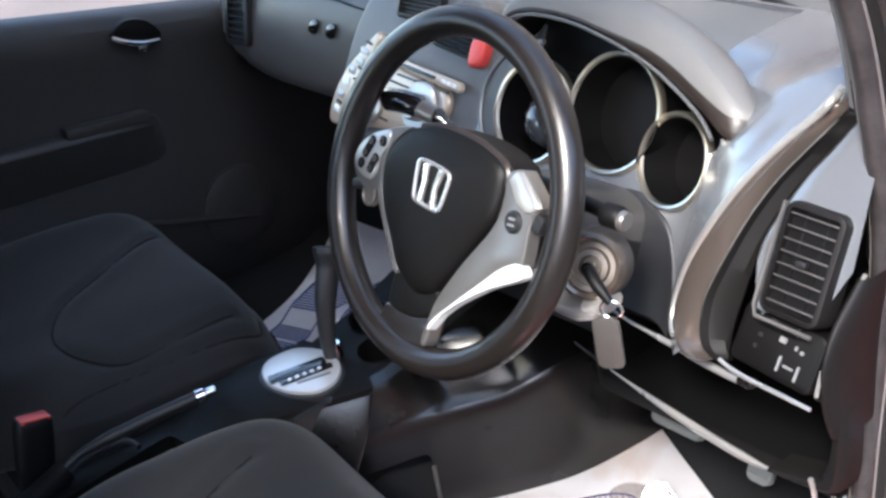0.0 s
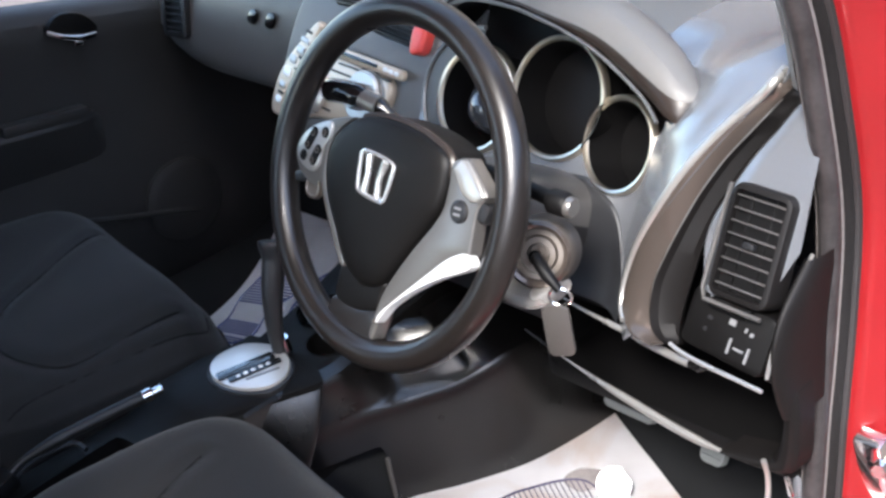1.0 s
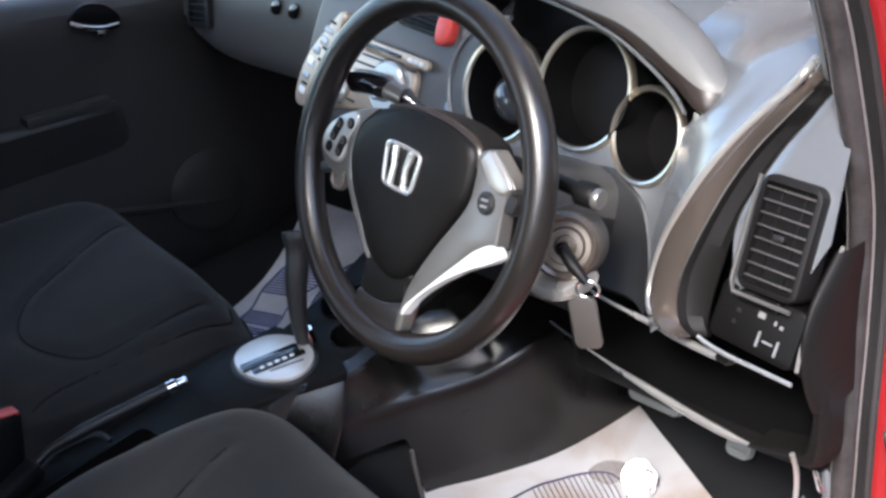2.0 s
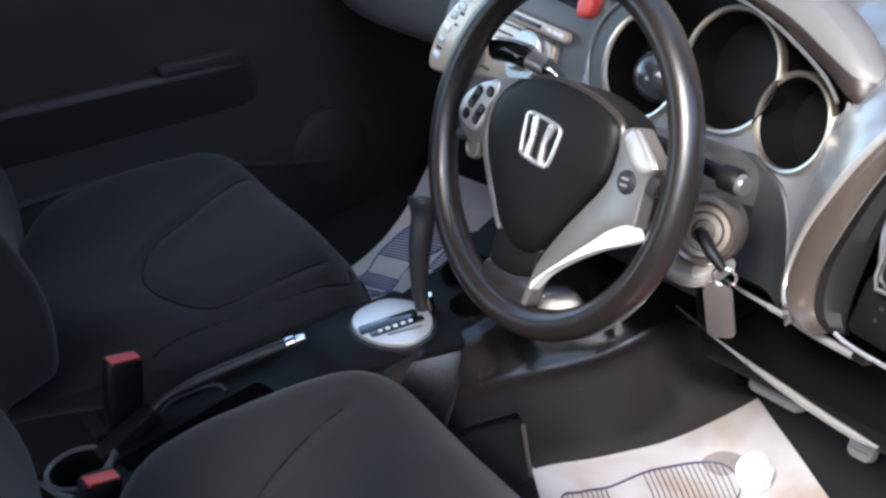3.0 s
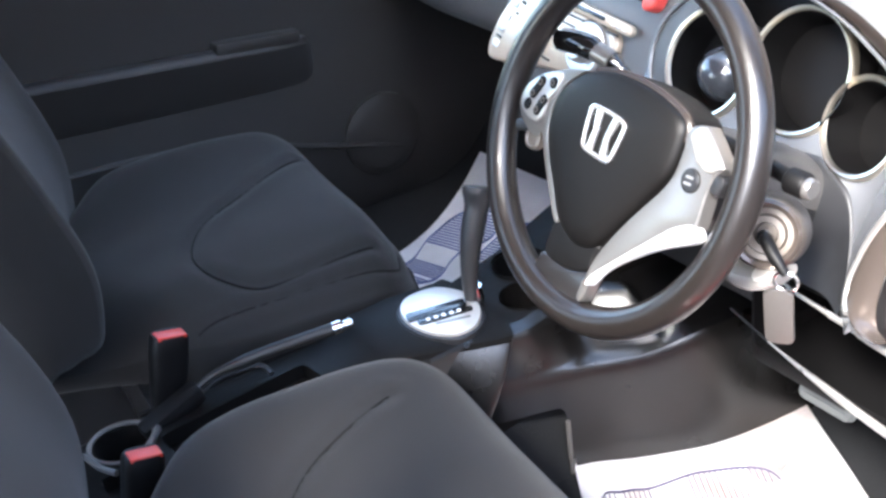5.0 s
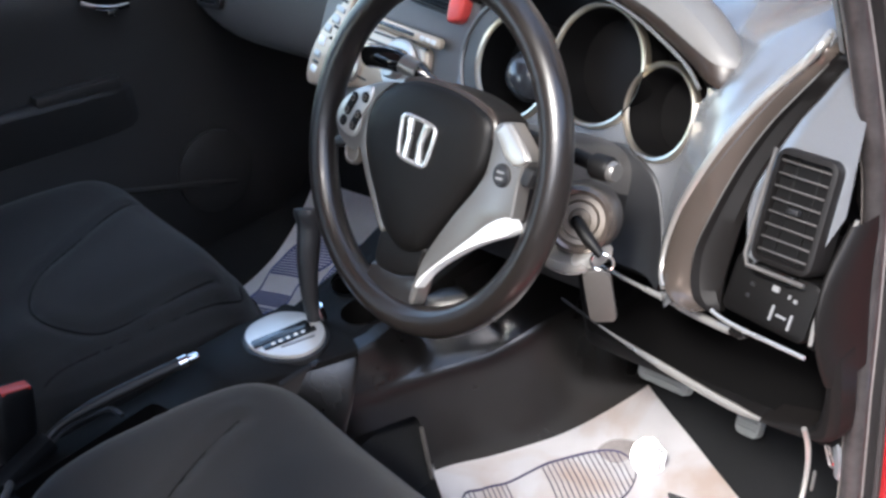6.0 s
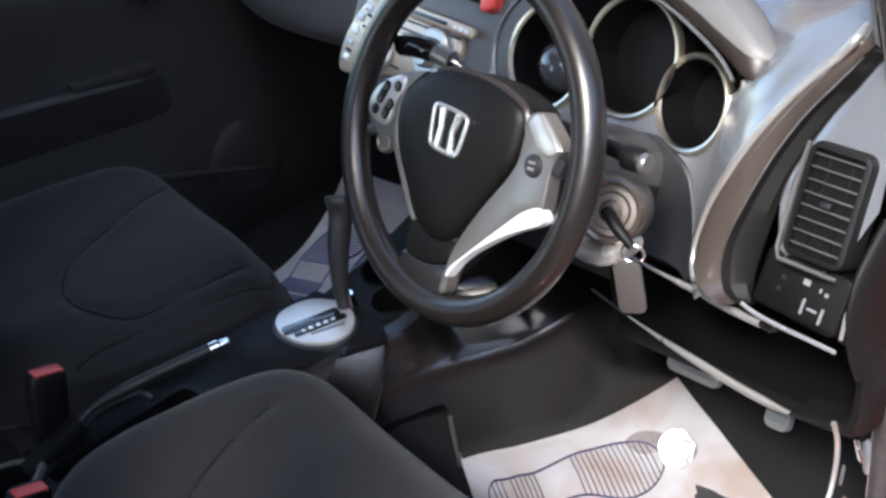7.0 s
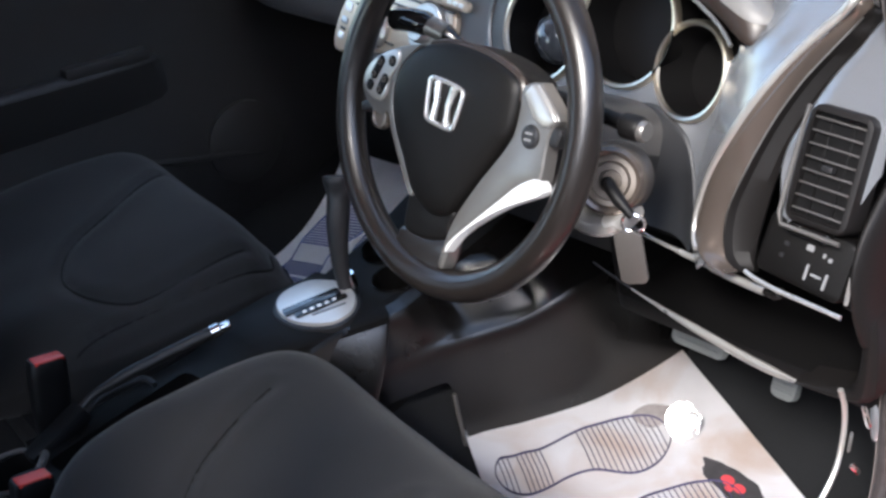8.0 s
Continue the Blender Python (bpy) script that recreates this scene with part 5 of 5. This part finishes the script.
part("stalk_band", tube([(0.290, 0.0552, 0.9475), (0.266, 0.0520, 0.9545)], 0.0105, 14), SPOKE, st, "bright stalk band")
part("stalk", tube(spline([(0.40, 0.070, 0.900), (0.46, 0.070, 0.896), (0.512, 0.070, 0.890)], 5), 0.0075, 12), BLACK, column, "dark light stalk")
part("stalk_end", lathe([(0, 0.010), (0.010, 0.010), (0.012, 0.007), (0.012, -0.010), (0.010, -0.012)], pose(0.520, 0.070, 0.889, 0, 90), 20), BLACK, column, "dark stalk end")
part("stalk_tip", lathe([(0, 0.003), (0.008, 0.003), (0.010, 0.0), (0.010, -0.004)], pose(0.533, 0.070, 0.888, 0, 90), 20), SPOKE, column, "pale stalk tip")
im = basis((0.494, 0.055, 0.834), (0.80, 0.60, 0), (-0.2, 0.40, 1))
part("lock_housing", lathe([(0.036, -0.05), (0.035, -0.02), (0.033, -0.004), (0.030, 0.0), (0.026, -0.002), (0.024, -0.008), (0.019, -0.008), (0.017, -0.003), (0.011, -0.003), (0.009, -0.012), (0, -0.012)], im, 40), LOCK, column, "ringed ignition lock housing")
part("lock_ring", lathe([(0.024, -0.006), (0.0255, 0.001), (0.029, 0.003), (0.032, -0.001)], im, 40), BRONZE, column, "pale ignition ring")
lipr = [[(x, y + dy, z + dz) for dy, dz in ((0.004, -0.002), (-0.006, 0.006), (-0.004, 0.018), (0.010, 0.024), (0.035, 0.020), (0.035, 0.0))] for x, y, z in ((0.435, 0.045, 0.784), (0.455, 0.036, 0.779), (0.48, 0.034, 0.777), (0.50, 0.040, 0.780), (0.515, 0.052, 0.788))]
soften(part("shroud_lip", loft(lipr), SILVER, column, "pale underside of the column shroud"), 1)
key = thing("ignition_key", im @ Vector((0, 0, 0.01)), "car key in the ignition with a grey tag on a ring", "key")
kd = im.to_3x3() @ Vector((0, 0, 1))
k0 = im @ Vector((0, 0, -0.006))
part("key_blade", tube([k0, k0 + kd * 0.02], 0.006, 10), GLOSS, key)
rc = k0 + kd * 0.046 + Vector((0.020, 0.012, -0.040))
part("key_bow", tube([k0 + kd * 0.012, k0 + kd * 0.026 + Vector((0.002, 0.002, -0.003)), k0 + kd * 0.040 + Vector((0.010, 0.006, -0.016)), rc + Vector((0, 0, 0.007))], [0.005, 0.0065, 0.0060, 0.004], 12), BLACK, key, "black key bow")
part("key_ring", tube([rc + Vector((0.0095 * math.cos(a), 0.005 * math.cos(a), 0.0095 * math.sin(a))) for a in (k * math.tau / 24 for k in range(24))], 0.0015, 6, True), CHROME, key, "steel key ring")
part("key_tag", slab([(p[0] * (0.82 if p[1] > 0.024 else 1), p[1]) for p in rounded(0.0265, 0.056, 0.007)], 0.004, basis(rc + Vector((-0.003, -0.006, -0.036)), (0.86, 0.5, 0.04), (-0.03, 0, 1)), 0.001), TAG, key, "flat grey-brown key tag")

# ---- steering wheel ----
wheel = thing("steering_wheel", WC, "black leather steering wheel with silver spokes", "steering wheel")
WR = WM @ pose(0, 0, 0, 0, 0, -6)
ring = [WR @ Vector((0.1695 * math.cos(a), 0.1695 * math.sin(a), 0)) for a in (k * math.tau / 96 for k in range(96))]
part("rim", tube(ring, 0.0158, 16, True), LEATHER, wheel, "worn black leather rim")
pad_out = spline([(-0.064, 0.045), (-0.043, 0.056), (-0.018, 0.063), (0.023, 0.066), (0.056, 0.063), (0.084, 0.054), (0.090, 0.032), (0.089, 0.008), (0.080, -0.012), (0.056, -0.056), (0.042, -0.080), (0.028, -0.098), (0.002, -0.105), (-0.028, -0.094), (-0.051, -0.068), (-0.073, -0.043), (-0.085, -0.022), (-0.089, 0.0), (-0.084, 0.024)], 4, True)
rings = []
for k, h in ((0.98, -0.040), (1.0, -0.020), (1.0, 0.000), (0.985, 0.0075), (0.95, 0.0115), (0.90, 0.0135), (0.78, 0.0160), (0.5, 0.0185), (0.2, 0.0190)):
    rings.append([WR @ Vector((p[0] * k, p[1] * k - 0.004 * (1 - k), h)) for p in pad_out])
part("airbag_cover", loft(rings), PAD, wheel, "black airbag cover")
# brown reflection on the black cover's upper bevel, put in as a coloured bar
part("cover_edge", tube([WR @ Vector((p[0] * 0.992, p[1] * 0.985, 0.0040)) for p in pad_out[3:24]], 0.0042, 8), TRIM_BROWN, wheel, "upper edge of the cover, brown reflection put into its colour")
part("hub_back", lathe([(0.05, -0.05), (0.062, -0.03), (0.06, -0.01), (0, -0.01)], WR, 32), BLACK, wheel)
# emblem: plain chrome frame with two bars
em = WR @ pose(0.002, 0.008, 0.0205)
fo = spline([(-0.0235, 0.018), (-0.012, 0.0205), (0.012, 0.0205), (0.0235, 0.018), (0.0245, 0.009), (0.0215, -0.013), (0.0175, -0.0200), (0.0, -0.0215), (-0.0175, -0.0200), (-0.0215, -0.013), (-0.0245, 0.009)], 4, True)
emblem = part("emblem", tube([em @ Vector((p[0], p[1], 0)) for p in fo], 0.0023, 8, True), EMBLEM, wheel, "chrome emblem frame")
for sx in (-1, 1):
    part("emblem_bar", tube([em @ Vector(p) for p in ((sx * 0.0125, 0.018, 0), (sx * 0.0085, 0.0, 0.001), (sx * 0.0105, -0.019, 0))], [0.0046, 0.0032, 0.0042], 8), EMBLEM, emblem)
# spokes: plates with a raised upper facet and a lower blade, lightened to look lit


def dished(outline, mat, name, parent, label, h=0.012, deep=0.016, bevel=0.003):
    return part(name, slab(outline, deep, WR @ pose(0, 0, h), bevel, 3), mat, parent, label)


right = spline([(0.094, 0.033), (0.092, 0.050), (0.101, 0.058), (0.112, 0.061)], 4)[:-1] + spline([(0.112, 0.061), (0.126, 0.052), (0.139, 0.043), (0.146, 0.036)], 3)[:-1] \
    + spline([(0.146, 0.036), (0.139, 0.025), (0.138, 0.010), (0.140, -0.010), (0.141, -0.022)], 4)[:-1] \
    + spline([(0.141, -0.022), (0.117, -0.034), (0.100, -0.052), (0.077, -0.078), (0.054, -0.105), (0.045, -0.118), (0.041, -0.146), (0.034, -0.144), (0.036, -0.121), (0.042, -0.094), (0.060, -0.056), (0.077, -0.027), (0.087, -0.010), (0.094, 0.009), (0.094, 0.033)], 4)[:-1]
rs = dished(right, SPOKE, "spoke", wheel, "silver painted spoke")
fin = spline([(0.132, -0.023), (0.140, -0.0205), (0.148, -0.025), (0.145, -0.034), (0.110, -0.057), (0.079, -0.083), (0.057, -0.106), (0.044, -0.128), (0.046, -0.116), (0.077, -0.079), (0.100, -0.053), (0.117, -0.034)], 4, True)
part("spoke_flange", slab(fin, 0.012, WR @ pose(0, 0, 0.0150), 0.002), BRIGHT, rs, "lower edge of the spoke, its reflection put into a lighter colour")
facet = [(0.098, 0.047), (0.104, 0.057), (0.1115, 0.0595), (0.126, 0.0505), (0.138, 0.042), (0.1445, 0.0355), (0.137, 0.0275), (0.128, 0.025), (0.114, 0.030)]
part("spoke_facet", slab(facet, 0.006, WR @ pose(0, 0, 0.0150), 0.0025, 3), SILVER, rs, "upper facet of the spoke, its lit look put into a lighter colour")
part("button", lathe([(0.0, 0.0030), (0.0085, 0.0030), (0.0090, 0.0022), (0.0098, 0.0022), (0.0108, 0.0016), (0.0116, -0.003)], WR @ pose(0.1165, 0.0125, 0.0122), 28), DARK, rs, "round dark button with a raised rim")
for dy in (-0.003, 0.003):
    part("button_mark", slab(rounded(0.009, 0.0022, 0.0008), 0.002, WR @ pose(0.1165, 0.0125 + dy, 0.0158, 0, 0, 8), 0), LEGEND, rs)
part("thumb_button", slab(rounded(0.013, 0.019, 0.005), 0.012, WR @ pose(0.1435, 0.020, 0.011, 0, 0, -12), 0.003), DARK, rs, "dark thumb button")
part("spoke_screw", lathe([(0, 0.002), (0.0022, 0.002), (0.0028, 0.0)], WR @ pose(0.039, -0.128, 0.012), 12), LOCK, rs)
left = spline([(-0.060, 0.049), (-0.080, 0.043), (-0.100, 0.034), (-0.119, 0.023), (-0.135, 0.007), (-0.139, -0.011), (-0.129, -0.025), (-0.112, -0.033), (-0.098, -0.034), (-0.091, -0.028), (-0.078, -0.045), (-0.056, -0.071), (-0.032, -0.096), (-0.028, -0.090), (-0.050, -0.064), (-0.072, -0.040), (-0.084, -0.020), (-0.088, 0.001), (-0.083, 0.024), (-0.066, 0.043)], 4, True)
ls = dished(left, SPOKE, "spoke", wheel, "silver painted spoke with audio buttons", 0.010, 0.014, 0.002)
pad_rim = spline([(-0.090, 0.036), (-0.112, 0.0265), (-0.131, 0.009), (-0.135, -0.010), (-0.124, -0.020), (-0.105, -0.022), (-0.096, -0.012), (-0.095, 0.004), (-0.086, 0.022)], 5, True)
part("button_pad", slab(pad_rim, 0.006, WR @ pose(0, 0, 0.0125), 0.0022, 3), SILVER, ls, "audio button pad")
for x, y, w, h, turn in ((-0.1155, 0.0105, 0.0105, 0.028, -24), (-0.1035, -0.004, 0.0105, 0.024, -20), (-0.1225, -0.0095, 0.0105, 0.012, -20), (-0.0950, 0.0225, 0.0115, 0.0115, 0)):
    part("audio_button", slab(rounded(w, h, min(w, h) * 0.46), 0.006, WR @ pose(x, y, 0.0140, 0, 0, turn), 0.0015), BLACK, ls)
for x, y in ((-0.1125, 0.017), (-0.1185, 0.003), (-0.0950, 0.0225), (-0.1010, 0.002), (-0.1060, -0.010)):
    part("button_mark", lathe([(0.0020, 0.0), (0.0022, 0.0012), (0.0030, 0.0012), (0.0032, 0.0)], WR @ pose(x, y, 0.0140), 14), LOCK, ls)
part("trip_button", lathe([(0.0, 0.002), (0.0085, 0.002), (0.0095, 0.0035), (0.0120, 0.0030), (0.0130, -0.004)], WR @ pose(-0.103, -0.038, 0.006), 26), LOCK, ls, "round dim control below the audio buttons")
part("thumb_bracket", slab(rounded(0.022, 0.012, 0.004), 0.012, WR @ pose(-0.127, -0.033, 0.008, 0, 0, 24), 0.003), DARK, ls)
low = spline([(-0.030, -0.090), (0.030, -0.088), (0.034, -0.105), (0.032, -0.121), (0.002, -0.133), (-0.032, -0.134), (-0.038, -0.115)], 5, True)
part("lower_spoke", slab(low, 0.02, WR @ pose(0, 0, 0.006), 0.006, 3), PAD, wheel, "black lower spoke")
shoe = spline([(-0.036, -0.132), (0.002, -0.131), (0.034, -0.120), (0.033, -0.148), (0.028, -0.162), (-0.044, -0.160), (-0.044, -0.145)], 5, True)
part("rim_bridge", slab(shoe, 0.018, WR @ pose(0, 0, 0.004), 0.006, 3), LEATHER, wheel, "leather bridge from the spoke to the rim")

# ---- paper floor mats and pedals ----


def sole():
    """The outline of a printed shoe sole."""
    return spline([(-0.042, -0.104), (-0.041, -0.086), (-0.042, -0.070), (-0.041, -0.046), (-0.056, 0.002), (-0.058, 0.026), (-0.056, 0.070), (-0.040, 0.100), (-0.005, 0.108), (0.026, 0.092), (0.044, 0.068), (0.046, 0.040), (0.024, 0.002), (0.024, -0.030), (0.034, -0.062), (0.034, -0.088), (0.014, -0.108), (-0.018, -0.114)], 4, True)


def make_mat(name, corners, z, soles, label, tilt, paper, ink):
    """A thin sheet with a curl, on the carpet; soles: (x, y, turn)."""
    t = thing(name, (*np.mean(corners, axis=0), z), label, "floor mat", group="paper floor mats")
    (ax, ay), (bx, by), (cx, cy), (dx, dy) = corners
    
    def lift(x, y):
        return z + 0.004 + tilt * max(0.0, y - 0.16) ** 1.5 + 0.003 * noise.noise((x * 9, y * 9, 2.0)) + 0.012 * max(0.0, 1 - math.hypot(x - dx, y - dy) / 0.10) ** 2 * (tilt == 0)
    rows = []
    for v in np.linspace(0, 1, 14):
        row = []
        for u in np.linspace(0, 1, 14):
            x = (1 - v) * ((1 - u) * ax + u * bx) + v * ((1 - u) * dx + u * cx)
            y = (1 - v) * ((1 - u) * ay + u * by) + v * ((1 - u) * dy + u * cy)
            x += 0.035 * math.sin(math.pi * v) * (1 - u) * (tilt > 0)
            row.append((x, y, lift(x, y)))
        rows.append(row)
    b = loft(rows, closed=False)
    bmesh.ops.solidify(b, geom=b.faces[:], thickness=-0.0012)
    sheet = part("sheet", b, paper, t, "white paper sheet")
    for sx, sy, turn in soles:
        m = Matrix.Rotation(radians(turn), 3, "Z")

        def on(p):
            q = m @ Vector((p[0], p[1], 0))
            return (sx + q.x, sy + q.y, lift(sx + q.x, sy + q.y) + 0.0022)
        out = [(p[0] + 0.002, p[1]) for p in sole()]
        ring = out + out[:1]
        part("printed_sole", tube([on(p) for p in out], 0.0020, 4, True, flat=0.4), ink, sheet, "blue printed shoe sole outline")
        # bars from one side of the outline to the other
        for yy in list(np.linspace(-0.106, -0.052, 10)) + list(np.linspace(0.000, 0.096, 15)):
            xs = [a[0] + (b[0] - a[0]) * (yy - a[1]) / (b[1] - a[1]) for a, b in zip(ring, ring[1:]) if (a[1] - yy) * (b[1] - yy) < 0]
            if len(xs) > 1:
                wide = yy in (-0.052, 0.0)
                part("printed_bar", tube([on((min(xs) + 0.002, yy)), on(((min(xs) + max(xs)) / 2, yy + 0.001)), on((max(xs) - 0.002, yy))], 0.0018 if wide else 0.0016, 4, flat=0.4), ink, sheet)
    return sheet, lift


driver_sheet, on_mat = make_mat("driver_floor_mat", [(0.51, -0.136), (0.63, 0.186), (0.252, 0.362), (0.144, 0.061)], FLOOR - 0.002, [(0.318, 0.118, -29), (0.466, 0.076, -29)], "white paper floor mat printed with shoe soles", 0.0, PAPER, PRINT)
make_mat("passenger_floor_mat", [(-0.45, 0.08), (-0.20, 0.08), (-0.22, 0.46), (-0.61, 0.44)], FLOOR + 0.004, [(-0.405, 0.235, 17), (-0.292, 0.262, 17)], "white paper floor mat printed with blue shoe soles", 0.3, BLUE_LIT_PAPER, PALE_PRINT)

def patch_on(name, outline, at_x, at_y, turn, mat, label):
    """A flat patch that lies on the driver's mat."""
    m = Matrix.Rotation(radians(turn), 3, "Z")
    b = bmesh.new()
    q = [m @ Vector((p[0], p[1], 0)) for p in outline]
    vs = [b.verts.new((at_x + p.x, at_y + p.y, on_mat(at_x + p.x, at_y + p.y) + 0.0016)) for p in q]
    mid = b.verts.new((at_x, at_y, on_mat(at_x, at_y) + 0.0018))
    for i, v in enumerate(vs):
        b.faces.new((v, vs[(i + 1) % len(vs)], mid))
    return part(name, b, mat, driver_sheet, label)


patch_on("mat_patch", spline([(-0.022, -0.014), (-0.016, 0.014), (0.014, 0.024), (0.026, 0.006), (0.012, -0.022)], 5, True), 0.326, 0.226, 10, GREY_SMUDGE, "grey smudge on the mat")
ragged = [((0.060 + 0.010 * noise.noise((3 * math.cos(a), 3 * math.sin(a), 0.5))) * math.cos(a), (0.019 + 0.007 * noise.noise((2 * math.cos(a), 2 * math.sin(a), 3.1))) * math.sin(a)) for a in (k * math.tau / 48 for k in range(48))]
patch_on("mat_patch", ragged, 0.492, 0.184, -14, DARK_PRINT, "dark printed blot")
for dx, dy, w in ((-0.006, 0.002, 0.010), (0.014, -0.002, 0.009), (0.004, -0.009, 0.006)):
    mark = patch_on("printed_badge", [(w * math.cos(a), 0.7 * w * math.sin(a)) for a in (k * math.tau / 20 for k in range(20))], 0.486 + dx, 0.184 + dy, -20, RED_PRINT, "red printed mark")
    mark.location.z += 0.0012
for name, x, z, w, h, label in (("brake_pedal", 0.328, 0.436, 0.085, 0.046, "wide grey rubber brake pedal"), ("accelerator_pedal", 0.460, 0.420, 0.036, 0.050, "narrow grey rubber accelerator pedal")):
    p = thing(name, (x, 0.36, 0.45), label, "pedal", group="pedals")
    m = pose(x, 0.325, z, 62, 0, 0)
    part("pad", slab(rounded(w, h, 0.010), 0.012, m, 0.003), PEDAL, p, "grey rubber pad")
    for k in range(4):
        part("tread_bar", box((w * 0.8, 0.004, 0.003), m @ pose(0, (k - 1.5) * h * 0.2, 0.001), 0.001, 1), PEDAL, p)
    part("arm", tube(spline([(x, 0.335, z), (x + 0.003, 0.40, z + 0.05), (x + 0.004, 0.46, z + 0.16), (x + 0.004, 0.50, z + 0.26)], 5), 0.009, 8), BLACK, p)
# sun glint on the driver's mat, added as a small crumpled metal disc
rings = []
for k in (1.0, 0.93, 0.8, 0.62, 0.42, 0.2, 0.06):
    ring = []
    for a in (j * math.tau / 40 for j in range(40)):
        x, y = k * math.cos(a), k * math.sin(a)
        e = 1 + 0.16 * noise.noise((1.7 * math.cos(a), 1.7 * math.sin(a), 4.0))
        ring.append((0.021 * x * e, 0.025 * y * e, -0.003 * k * k + 0.0022 * noise.noise((5 * x, 5 * y, 1.0))))
    rings.append(ring)
bm = loft(rings)
foil = part("mat_glint", bm, EMBLEM)
foil.matrix_world = basis((0.385, 0.220, FLOOR + 0.024), (0.705, 0.709, 0.0), (-0.44, 0.44, 0.78))
tagged(foil, "sun glint on the paper mat, added as a small crumpled metal disc", "foil scrap")
# dark lining of the footwell
part_kick = part("kick_panel", box((0.02, 0.44, 0.30), pose(0.690, 0.45, 0.50), 0.005), BLACK)
tagged(part_kick, "dark footwell side lining", "trim panel", kind="structure")
